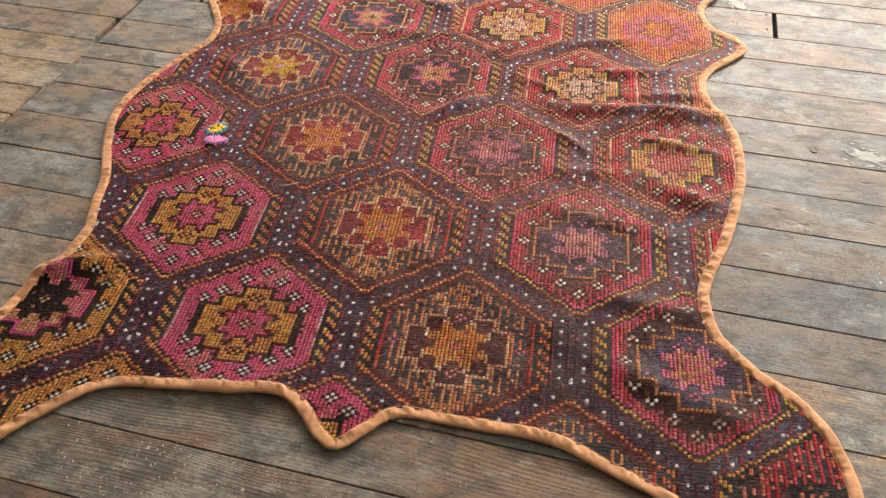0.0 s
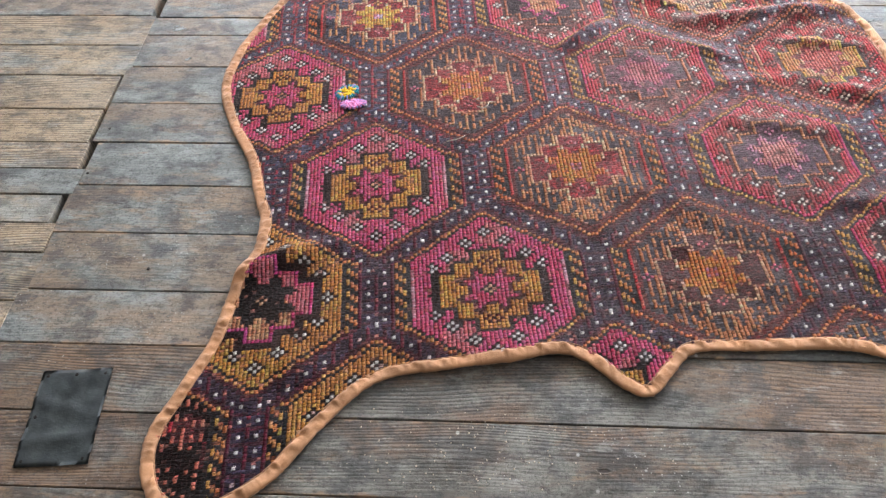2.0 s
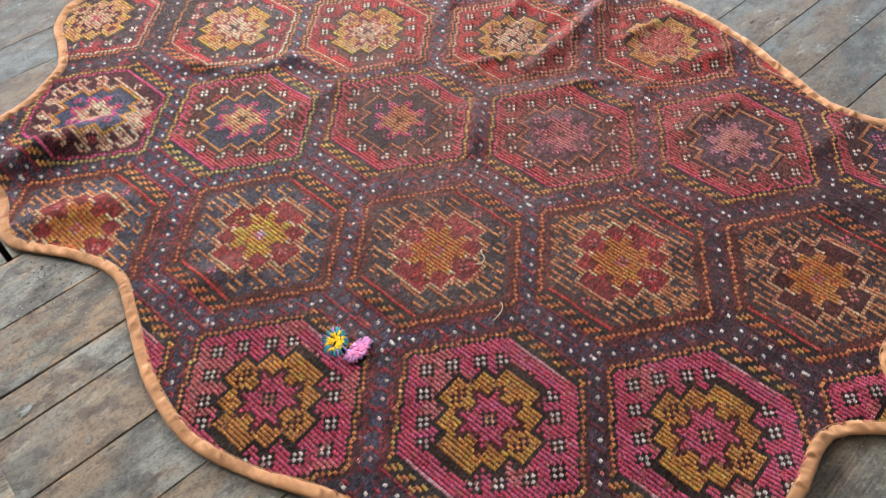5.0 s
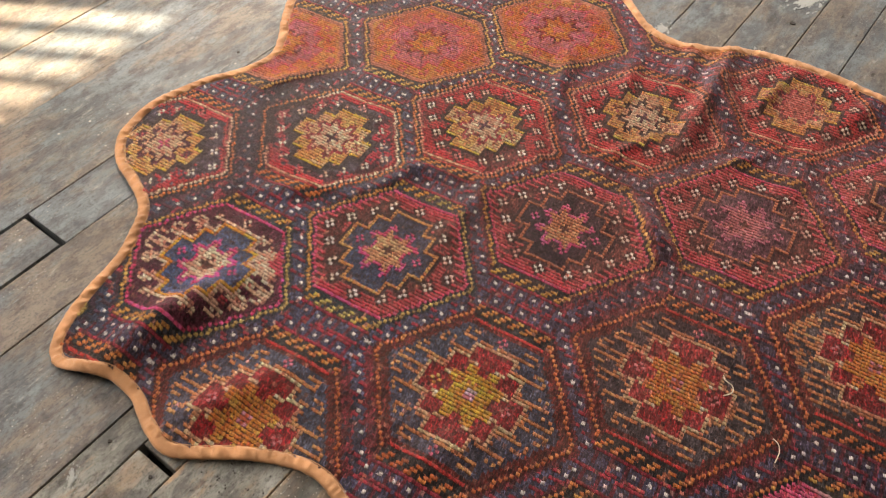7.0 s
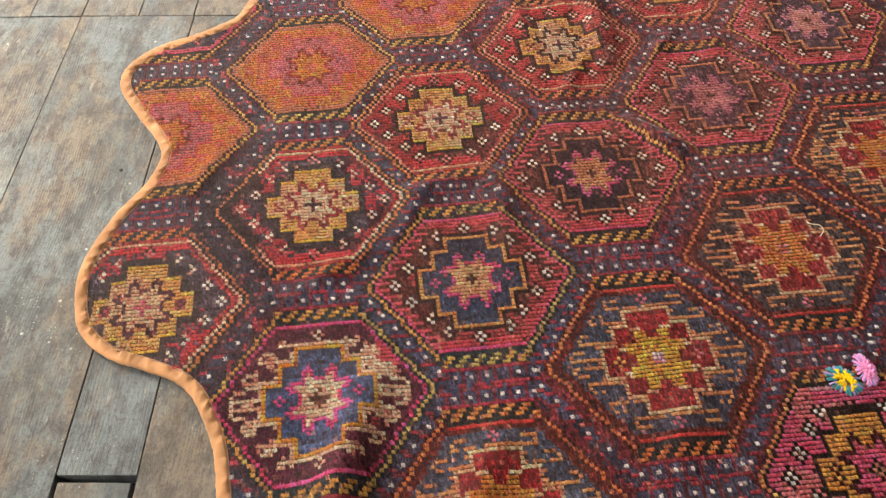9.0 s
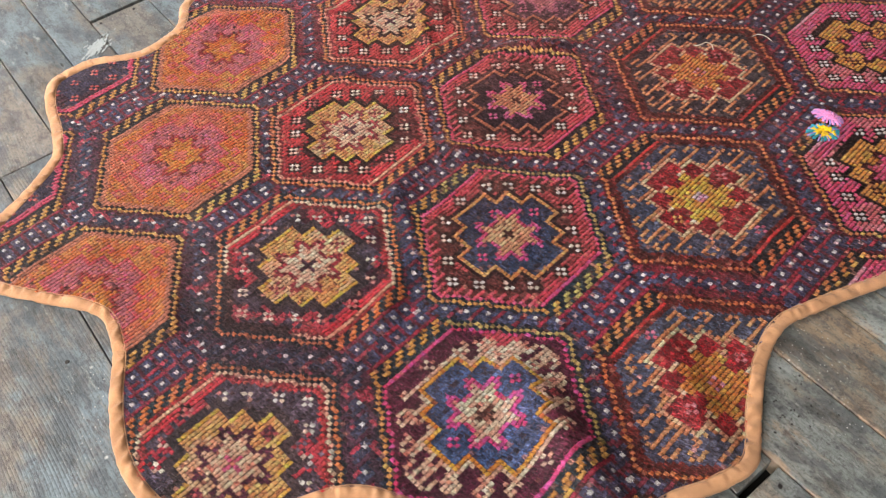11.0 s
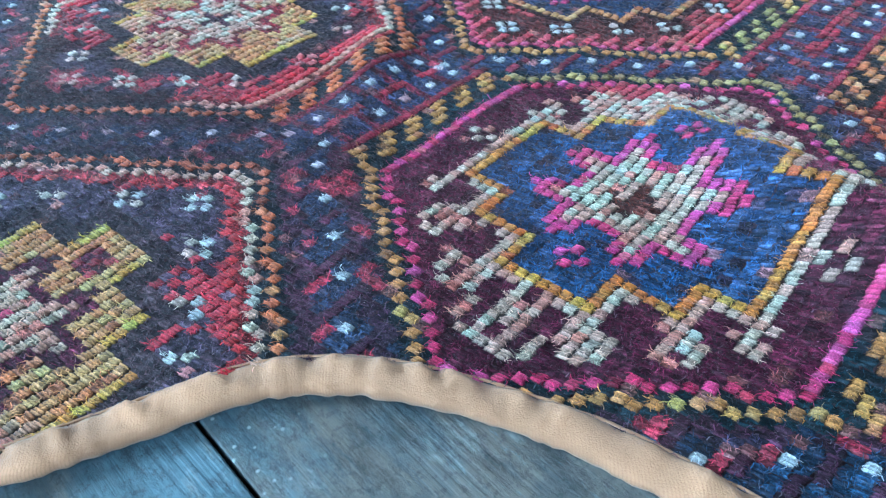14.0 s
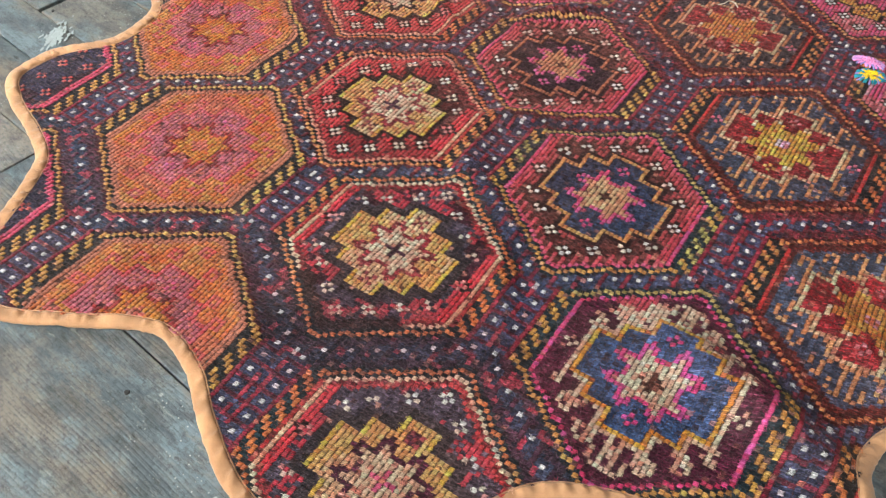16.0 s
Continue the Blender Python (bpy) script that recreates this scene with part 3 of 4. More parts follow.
    lay(w & heart, SAND)
    # olive medallions with black stars
    w = row(-2, -3)
    lay(w, OLIVE)
    lay(w & (cloud > 0.55), GOLD)
    lay(w & shade, DARK, 0.5)
    lay(w & bloom, (0.60, 0.56, 0.50))
    lay(w & halo, DARK, 0.5)
    lay(w & cross, TAN)
    lay(w & cross & (cloud > 0.5), ROSE)
    lay(w & cross & ~stepped(p, q, -1), MAGENTA)
    lay(w & (core | ring), BLACK, 0.5)
    lay(w & heart, SAND)
    # blue medallions with red stepped crosses
    w = row(0)
    lay(w, (0.040, 0.056, 0.078), 0.5)
    lay(w & (cloud > 0.5), (0.052, 0.072, 0.086), 0.5)
    lay(w & (step >= 3), (0.036, 0.070, 0.120), 0.5)
    lay(w & horn & (s < -2) & (grit > 0.10), (0.38, 0.20, 0.080))
    lay(w & stepped(p, q, 2) & ~stepped(p, q, 1) & (p % 2 == 0) & (grit > 0.35), (0.30, 0.15, 0.06), 0.9)
    lay(w & np.isin(step, (0, 1)) & ~stepped(p, q, 1) & (p % 2 == 0) & (grit > 0.45), (0.30, 0.16, 0.065), 0.9)
    lay(w & (s >= -1), (0.10, 0.016, 0.014), 0.7)
    lay(w & side & (s >= 0), (0.27, 0.022, 0.022), 0.8)
    lay(w & (np.abs(a - 16) + b == 1), (0.46, 0.10, 0.16))
    lay(w & rim, CREAM)
    lay(w & cross, RED, 0.7)
    lay(w & cross & (step == 0), BLOOD, 0.6)
    lay(w & cross & (((a == 8) & (b == 5)) | ((b == 9) & (a == 3)) | ((a == 4) & (b == 8)) | ((a == 8) & (b == 4))), CREAM)
    lay(w & (core | ring), ORANGE)
    lay(w & (core | ring) & (step == 3), (0.60, 0.25, 0.028))
    lay(w & tips, (0.60, 0.36, 0.26))
    lay(w & inner_flower, (0.40, 0.13, 0.15))
    lay(w & inner_flower & (step == 3) & (q > 0), (0.60, 0.20, 0.05))
    lay(w & (a <= 1) & (b <= 1), (0.30, 0.09, 0.05), 0.8)
    lay(w & (a == 1) & (b == 1), LILAC)
    lay(w & (a <= 1) & (b <= 1) & (step == 3), (0.62, 0.24, 0.40))
    # brown medallions with blue crosses and striped stars
    w = row(1)
    lay(w, (0.10, 0.034, 0.030), 0.7)
    lay(w & (cloud > 0.5), (0.19, 0.036, 0.042), 0.85)
    lay(w & (s >= -3) & (u % 2 == 0), (0.36, 0.055, 0.075))
    lay(w & (s == 0) & ~side, (0.46, 0.055, 0.12), 1.3)
    lay(w & side & (s >= -2), (0.38, 0.040, 0.065))
    lay(w & side & (s >= 0), (0.56, 0.040, 0.13))
    lay(w & shade, (0.055, 0.022, 0.020), 0.5)
    lay(w & bloom, (0.62, 0.43, 0.35), 1.3)
    for k, fill, edge, inner, outer in ((2, (0.075, 0.042, 0.075), (0.27, 0.13, 0.06), (0.32, 0.14, 0.16), (0.26, 0.10, 0.17)), (1, (0.060, 0.052, 0.095), (0.38, 0.19, 0.08), (0.36, 0.19, 0.17), (0.28, 0.15, 0.23)), (0, (0.030, 0.034, 0.080), (0.46, 0.18, 0.06), (0.36, 0.12, 0.13), (0.40, 0.09, 0.18)), (3, (0.030, 0.024, 0.046), (0.24, 0.11, 0.05), (0.46, 0.22, 0.10), (0.52, 0.06, 0.18)), (4, (0.020, 0.050, 0.105), (0.46, 0.20, 0.06), (0.46, 0.26, 0.13), (0.52, 0.045, 0.15))):
        w = one(k, 1)
        lay(w & halo, (0.040, 0.018, 0.022), 0.5)
        lay(w & rim, edge)
        lay(w & cross, fill, 0.7)
        lay(w & ring & (grit > 0.10), outer)
        lay(w & core, inner)
        lay(w & inner_flower, outer, 0.9)
        lay(w & (a + b <= 1), BROWN, 0.6)
    w = one(5, 1)
    lay(w, (0.080, 0.016, 0.044), 0.5)
    lay(w & (cloud > 0.6) & (q < -8) & ~stepped(p, q, 3), (0.26, 0.04, 0.06), 0.8)
    lay(w & (s == 0), (0.28, 0.022, 0.085), 0.8)
    lay(w & (s == 0) & ((p % 2 == 0) | side), (0.62, 0.040, 0.150), 1.3)
    lay(w & horn & (s < -2) & (a < 16), (0.62, 0.285, 0.190))
    lay(w & (knot | stroke) & (b > 6) & (grit > 0.30), (0.62, 0.295, 0.210))
    lay(w & (q < 0) & (b > 8 + 0.3 * a) & (s < -3) & ~stepped(p, q, 2) & (patches(u, v, 3, 71) > 0.50), (0.62, 0.295, 0.210))
    lay(w & (np.abs(a - 16) + b == 1), (0.62, 0.36, 0.26))
    lay(w & stepped(p, q, 2) & ~stepped(p, q, 1) & (grit > 0.2), (0.44, 0.34, 0.24))
    lay(w & rim, (0.62, 0.185, 0.022))
    lay(w & cross, BLUE, 0.7)
    lay(w & inner_flower, MAGENTA)
    lay(w & ring, MAGENTA)
    lay(w & core, (0.64, 0.290, 0.195))
    lay(w & (a + b <= 2) & (grit > 0.3), BROWN, 0.6)
    # red medallions with yellow crosses
    w = row(2)
    lay(w, (0.19, 0.018, 0.024), 0.8)
    lay(w & (cloud > 0.5), (0.29, 0.028, 0.034), 0.9)
    lay(w & (cloud < 0.25), (0.10, 0.022, 0.022), 0.6)
    lay(w & (s == 0) & ~side, (0.42, 0.205, 0.135), 1.3)
    lay(w & (s == -1) & ~side, (0.16, 0.016, 0.022), 0.6)
    lay(w & side & (s >= -3), (0.40, 0.025, 0.040))
    lay(w & side & (s >= 0), (0.55, 0.28, 0.17))
    lay(w & (shade | stepped(p, q, 1)), (0.050, 0.020, 0.022), 0.5)
    lay(w & stepped(p, q, 2) & ~stepped(p, q, 1) & (grit > 0.5), (0.070, 0.022, 0.024), 0.6)
    lay(w & bloom, (0.62, 0.42, 0.32), 1.3)
    lay(w & bloom & (a > 14), (0.52, 0.15, 0.14), 1.0)
    lay(w & cross, SAND)
    lay(w & cross & (cloud > 0.45), (0.46, 0.25, 0.080))
    lay(w & ends, (0.56, 0.30, 0.040))
    lay(w & (halo & stepped(p, q, 1)), (0.035, 0.020, 0.014), 0.5)
    lay(w & ring, (0.17, 0.018, 0.030), 0.7)
    lay(w & (a <= 1) & (np.abs(b - 10) <= 1) & ((a + b) % 2 == 0), (0.16, 0.035, 0.045), 0.8)
    lay(w & core, (0.60, 0.300, 0.205))
    lay(w & (a + b <= 2) & (a * b == 0), (0.07, 0.025, 0.06), 0.6)
    lay((one(5, 2) | one(6, 2)) & ~cross & stepped(p, q, 2), (0.050, 0.052, 0.062), 0.5)
    lay(one(6, 2) & (ring | inner_flower), (0.070, 0.014, 0.046), 0.7)
    lay((one(5, 2) | one(6, 2)) & (s == 0) & ~side, (0.52, 0.36, 0.24), 1.3)
    lay(one(6, 2) & core, (0.64, 0.265, 0.170))
    lay(one(6, 2) & (a + b <= 2) & (a != b), (0.52, 0.06, 0.15))
    lay(one(2, 2) & core, (0.42, 0.12, 0.10))
    lay(one(3, 2) & ring, (0.035, 0.016, 0.018), 0.6)
    lay(one(5, 2) & ~stepped(p, q, 2) & (b > 4 + a) & (q > 0) & ~bloom, (0.045, 0.028, 0.032), 0.5)
    w = (one(5, 2) | one(6, 2)) & ~stepped(p, q, 2) & (s < -2) & ~bloom
    lay(w, (0.056, 0.064, 0.098), 0.55)
    lay(w & (cloud < 0.3), (0.066, 0.020, 0.040), 0.55)
    lay(w & (patches(u, v, 5, 51) > 0.46) & (grit > 0.35), (0.23, 0.024, 0.042), 0.8)
    # orange medallions at the neck
    w = row(3)
    lay(w, (0.50, 0.125, 0.020))
    lay(w & (cloud > 0.52), (0.50, 0.165, 0.036))
    lay(w & (cloud < 0.22), (0.36, 0.115, 0.055))
    lay(w & (knot | (bloom | (a + b < 0))), (0.58, 0.070, 0.070))
    lay(w & (s >= -1), (0.26, 0.125, 0.075), 0.9)
    lay(w & halo & (cloud > 0.4), (0.48, 0.18, 0.03))
    lay(w & rim, (0.50, 0.060, 0.085))
    lay(w & cross, (0.25, 0.090, 0.125), 0.9)
    lay(w & cross & (grit > 0.7), (0.30, 0.105, 0.085), 0.9)
    lay(w & inner_flower, (0.46, 0.065, 0.17))
    lay(w & ring, (0.17, 0.018, 0.022), 0.8)
    lay(w & core, (0.60, 0.135, 0.014))
    lay(w & (a + b <= 2), (0.48, 0.10, 0.08))
    # the neck's outer ends: navy with red four-dot flowers and a magenta line
    w = row(4, 5)
    lay(w, (0.030, 0.040, 0.082), 0.5)
    lay(w & (cloud < 0.35), (0.052, 0.022, 0.040), 0.5)
    lay(w & (np.abs(p % 6 - 3) + np.abs((q + 3 * (np.floor(p / 6) % 2)) % 7 - 3) == 1), (0.42, 0.085, 0.070))
    lay(w & (s >= -1), (0.50, 0.045, 0.10))
    # the dark corner by the hind leg
    w = one(0, 1)
    lay(w & ~stepped(p, q, 1) & ~bloom & (s < -3), (0.052, 0.013, 0.018), 0.5)
    lay(w & core, (0.34, 0.19, 0.085))
    lay(w & core & (grit > 0.6), (0.42, 0.10, 0.14))
    w = one(0, 2) | one(-1, 1) | one(-1, 2) | row(-3)
    lay(w, (0.016, 0.011, 0.012), 0.5)
    lay(w & (cloud > 0.6), (0.080, 0.012, 0.018), 0.5)
    lay(w & (speckle(np.floor((u + v) / 3), np.floor(v / 2), 5) > 0.50) & (u % 2 == 0) & (grit > 0.2), (0.42, 0.135, 0.085))
    lay(w & (patches(u, v, 6, 77) > 0.66) & (u % 2 == 1), (0.30, 0.025, 0.045))

    # wear: the middle of the cloth is faded towards brown, every stitch differs a little
    worn = np.clip(1.2 * patches(u, v, 34, 11) - 0.35, 0, 1) * 0.22
    middle = np.exp(-(((u - 15) / 70) ** 2) - ((v - 100) / 62) ** 2) * (0.22 + 0.40 * patches(u, v, 12, 27))
    worn = np.clip(worn + middle, 0, 0.6)[..., None]
    colour = colour * (1 - worn) + worn * (0.45 * colour + 0.55 * np.array((0.205, 0.092, 0.068)))
    # odd stitches of other yarn, in every field
    odd, other = speckle(u, v, 41), speckle(u, v, 42)
    stray = odd < 0.035
    colour[stray] = 0.5 * colour[stray] + 0.5 * np.array((0.30, 0.16, 0.10)) * (0.35 + other[stray])[:, None]
    stray = odd > 0.965
    colour[stray] = 0.5 * colour[stray] + 0.5 * np.array((0.05, 0.028, 0.028))
    # stitches that are rubbed away show the dark ground; dirt lies in soft patches
    bald = (speckle(u, v, 23) < 0.03 + 0.10 * np.clip(patches(u, v, 15, 24) - 0.35, 0, 1)) & (relief > 0.6)
    colour[bald] = 0.45 * colour[bald] + 0.55 * np.array((0.05, 0.026, 0.024))
    relief = np.where(bald, 0.4, relief)
    colour = colour * (0.76 + 0.48 * speckle(u, v, 21))[..., None] * (0.86 + 0.28 * speckle(u, np.floor(v / 9), 22))[..., None]
    felted = sum(np.exp(-((u - cu) ** 2 + (v - cv) ** 2) / size**2) for cu, cv, size in ((-38, 245, 11), (-52, 234, 8), (-26, 248, 8)))
    felted = np.clip(0.7 * felted * (0.5 + 0.9 * speckle(u, v, 40)), 0, 0.7)[..., None]
    colour = colour * (1 - felted) + felted * (0.4 * colour + np.array((0.020, 0.018, 0.026)))
    relief = relief * (1 - 0.6 * felted[..., 0])
    most = colour.max(-1, keepdims=True)
    colour = 7.8 * most**0.80 * colour * np.array((1.50, 1.03, 1.08)) * (0.80 + 0.28 * patches(u, v, 21, 25))[..., None]
    most = colour.max(-1, keepdims=True)
    colour = colour * np.where(most > 0.55, (0.55 + 0.3 * (most - 0.55)) / most, 1.0)
    return np.clip(colour, 0.005, 0.8), relief


def loop_frame(loop):
    """Length along a closed loop and the unit normal that points out of it."""
    ahead = np.roll(loop, -1, 0) - np.roll(loop, 1, 0)
    ahead /= np.linalg.norm(ahead, axis=1)[:, None]
    run = np.concatenate([[0], np.cumsum(np.linalg.norm(np.diff(loop, axis=0), axis=1))])
    area = (loop[:, 0] * np.roll(loop[:, 1], -1) - np.roll(loop[:, 0], -1) * loop[:, 1]).sum()
    out = np.stack([ahead[:, 1], -ahead[:, 0]], 1) * np.sign(area)
    return run, out


def weave_cloth(parent):
    """One small pillow of yarn a stitch, with the dark ground and painted shade between the columns."""
    lo, hi = OUTLINE.min(0) - START, OUTLINE.max(0) - START
    grid = np.linalg.inv(np.array((COLUMN, ROW)))
    corners = np.array([(x, y) for x in (lo[0], hi[0]) for y in (lo[1], hi[1])]) @ grid
    (ua, va), (ub, vb) = np.floor(corners.min(0)), np.ceil(corners.max(0))
    u, v = np.meshgrid(np.arange(ua, ub + 1), np.arange(va, vb + 1), indexing="ij")
    u, v = u.ravel(), v.ravel()
    x, y = START[0] + u * COLUMN[0] + v * ROW[0], START[1] + u * COLUMN[1] + v * ROW[1]
    keep = inside(x, y, OUTLINE - loop_frame(OUTLINE)[1] * 0.0078)
    u, v = u[keep], v[keep]
    colour, relief = weave(u, v)
    verts, faces, tones, count = [], [], [], 0
    for raised in (True, False):
        kind = (relief > 0.72) == raised
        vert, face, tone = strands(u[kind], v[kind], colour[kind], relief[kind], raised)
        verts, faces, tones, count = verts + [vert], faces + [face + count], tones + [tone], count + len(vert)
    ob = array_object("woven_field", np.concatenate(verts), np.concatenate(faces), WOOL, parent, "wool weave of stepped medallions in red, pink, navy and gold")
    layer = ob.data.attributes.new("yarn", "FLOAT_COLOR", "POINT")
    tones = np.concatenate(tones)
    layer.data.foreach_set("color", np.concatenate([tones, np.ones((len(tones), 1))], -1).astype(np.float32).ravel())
    fuzz(parent, u, v, colour, relief)


def strands(u, v, colour, relief, raised):
    """Three strands of yarn a stitch. Raised stitches stand between dark seams; those of the ground run on from column
    to column. Shade in the gaps is painted into the yarn colour.
    """
    # near-black for the ground yarn and for the shade painted between strands
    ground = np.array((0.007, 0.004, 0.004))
    across, many = (np.array((-0.5, -0.27, 0.27, 0.5)) if raised else np.array((-0.5, -0.2, 0.2, 0.5))), 7
    wide = len(across)
    fu, fv = np.meshgrid(across, np.arange(many) / (many - 1) - 0.5, indexing="ij")
    fu, fv = fu.ravel(), fv.ravel()
    tick = np.tile(np.arange(many) % 2 == 0, wide)
    seam = (np.abs(fu) > 0.4) & raised
    end = np.abs(fv) > 0.45
    each = np.tile(np.arange(many) // 2, wide)
    fat = relief > 1.1
    relief = np.minimum(relief, 1.0)
    loose = np.random.RandomState(9 + raised)
    wobble = 0.10 * (speckle(v, 0, 31) - 0.5) + 0.06 * (speckle(u, v, 32) - 0.5)
    gu = u[:, None] + np.where(seam, 1.0, np.where(fat, 1.02, 1.0)[:, None]) * fu + np.where(seam, 0.0, 1.0) * wobble[:, None]
    gu = gu + loose.uniform(-0.11, 0.11, (len(u), 5))[:, each] * (1.0 if raised else 1.5) + loose.uniform(-0.06, 0.06, gu.shape)
    gv = v[:, None] + fv + 0.16 * fu + loose.uniform(-0.03, 0.03, gu.shape)
    px, py = START[0] + gu * COLUMN[0] + gv * ROW[0], START[1] + gu * COLUMN[1] + gv * ROW[1]
    lift = np.where(seam, 0.0, 1.0) * np.where(end, 0.15, np.where(tick, 0.32, 1.0)) * (0.0020 * relief**1.3 if raised else 0.0008 + 0 * relief)[:, None]
    lift = lift * loose.uniform(0.7, 1.3, (len(u), 5))[:, each]
    rough = 0.0002 if raised else 0.0006
    pz = lie(px, py) + lift + loose.uniform(-rough, rough, px.shape)
    # how much shade is painted in at seams, stitch ends and strand grooves
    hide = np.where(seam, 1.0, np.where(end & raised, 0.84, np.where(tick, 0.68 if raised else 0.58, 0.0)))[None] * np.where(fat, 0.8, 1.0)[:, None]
    strand = loose.uniform(0.60, 1.40, (len(u), 5))
    grey = loose.uniform(0.0, 0.20, (len(u), 5))
    if not raised:
        strand, grey = 0.60 + 1.1 * loose.uniform(0.0, 1.0, strand.shape) ** 2, loose.uniform(0.0, 0.35, grey.shape)
        other = (loose.uniform(0, 1, strand.shape) < 0.20)[:, each, None] * 0.5
        colour = colour[:, None] * (1 - other) + other * np.array((0.040, 0.028, 0.038))
    else:
        colour = colour[:, None]
    strand, grey = strand[:, each], grey[:, each][..., None]
    shades = colour * (1 - grey) + grey * colour.mean(-1, keepdims=True) * np.array((1.2, 0.95, 0.95))
    tuft = loose.uniform(0.85, 1.15, strand.shape) if raised else 0.45 + 1.6 * loose.uniform(0.0, 1.0, strand.shape) ** 3
    shades = shades * (strand * tuft)[..., None]
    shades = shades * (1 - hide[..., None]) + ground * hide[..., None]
    quad = np.array([(many * i + j, many * i + j + many, many * i + j + many + 1, many * i + j + 1) for i in range(wide - 1) for j in range(many - 1)])
    faces = (np.arange(len(u))[:, None, None] * wide * many + quad[None]).reshape(-1, 4)
    return np.stack([px, py, pz], -1).reshape(-1, 3), faces, shades.reshape(-1, 3)


def fuzz(parent, u, v, colour, relief):
    """Loose wool fibres that stand off the stitches."""
    r = np.random.RandomState(12)
    # the pile is longest round the fore leg, where the cloth is least trodden
    x, y = START[0] + u * COLUMN[0] + v * ROW[0], START[1] + u * COLUMN[1] + v * ROW[1]
    dense = (1.0 - 0.35 * relief.clip(0, 1)) * (1 + 7 * np.exp(-(((x + 0.62) / 0.42) ** 2) - ((y - 1.22) / 0.38) ** 2))
    pick = r.choice(len(u), 215000, p=dense / dense.sum())
    flat = relief[pick] < 0.72
    gu, gv = u[pick] + r.uniform(-0.45, 0.45, len(pick)), v[pick] + r.uniform(-0.45, 0.45, len(pick))
    x, y = START[0] + gu * COLUMN[0] + gv * ROW[0], START[1] + gu * COLUMN[1] + gv * ROW[1]
    z = lie(x, y) + 0.0013 * relief[pick]
    turn = np.where(flat, r.uniform(0, 2 * np.pi, len(pick)), r.normal(1.65, 0.7, len(pick)))
    length, thin = np.where(flat, r.uniform(0.0014, 0.0036, len(pick)), r.uniform(0.0020, 0.0046, len(pick))), r.uniform(0.00014, 0.00030, len(pick))
    curl, rise = r.uniform(-1.3, 1.3, len(pick)), r.uniform(0.0003, 0.0018, len(pick))
    rows = []
    for t, up in ((0.0, 0.0), (0.5, 0.8), (1.0, 1.0)):
        a = turn + curl * t
        cx, cy, cz = x + np.cos(a) * length * t, y + np.sin(a) * length * t, z + rise * up
        ox, oy = -np.sin(a) * thin * (1 - 0.6 * t), np.cos(a) * thin * (1 - 0.6 * t)
        rows += [np.stack([cx - ox, cy - oy, cz], -1), np.stack([cx + ox, cy + oy, cz], -1)]
    verts = np.stack(rows, 1).reshape(-1, 3)
    quads = np.array([(0, 1, 3, 2), (2, 3, 5, 4)])
    faces = (np.arange(len(pick))[:, None, None] * 6 + quads[None]).reshape(-1, 4)
    ob = array_object("wool_fuzz", verts, faces, WOOL, parent, "fine loose wool fibres")
    tone = colour[pick] * r.uniform(0.6, 1.7, (len(pick), 1))
    pale = r.rand(len(pick)) < np.where(flat, 0.12, 0.16)
    tone[pale] = 0.6 * tone[pale] + np.array((0.105, 0.088, 0.092))
    tone = np.repeat(tone, 6, axis=0)
    layer = ob.data.attributes.new("yarn", "FLOAT_COLOR", "POINT")
    layer.data.foreach_set("color", np.concatenate([tone, np.ones((len(tone), 1))], -1).astype(np.float32).ravel())
    tagged(ob, kind="stuff")


def resampled(loop, gap):
    closed = np.vstack([loop, loop[:1]])
    run = np.concatenate([[0], np.cumsum(np.linalg.norm(np.diff(closed, axis=0), axis=1))])
    at = np.linspace(0, run[-1], int(run[-1] / gap), endpoint=False)
    return np.stack([np.interp(at, run, closed[:, i]) for i in (0, 1)], 1)


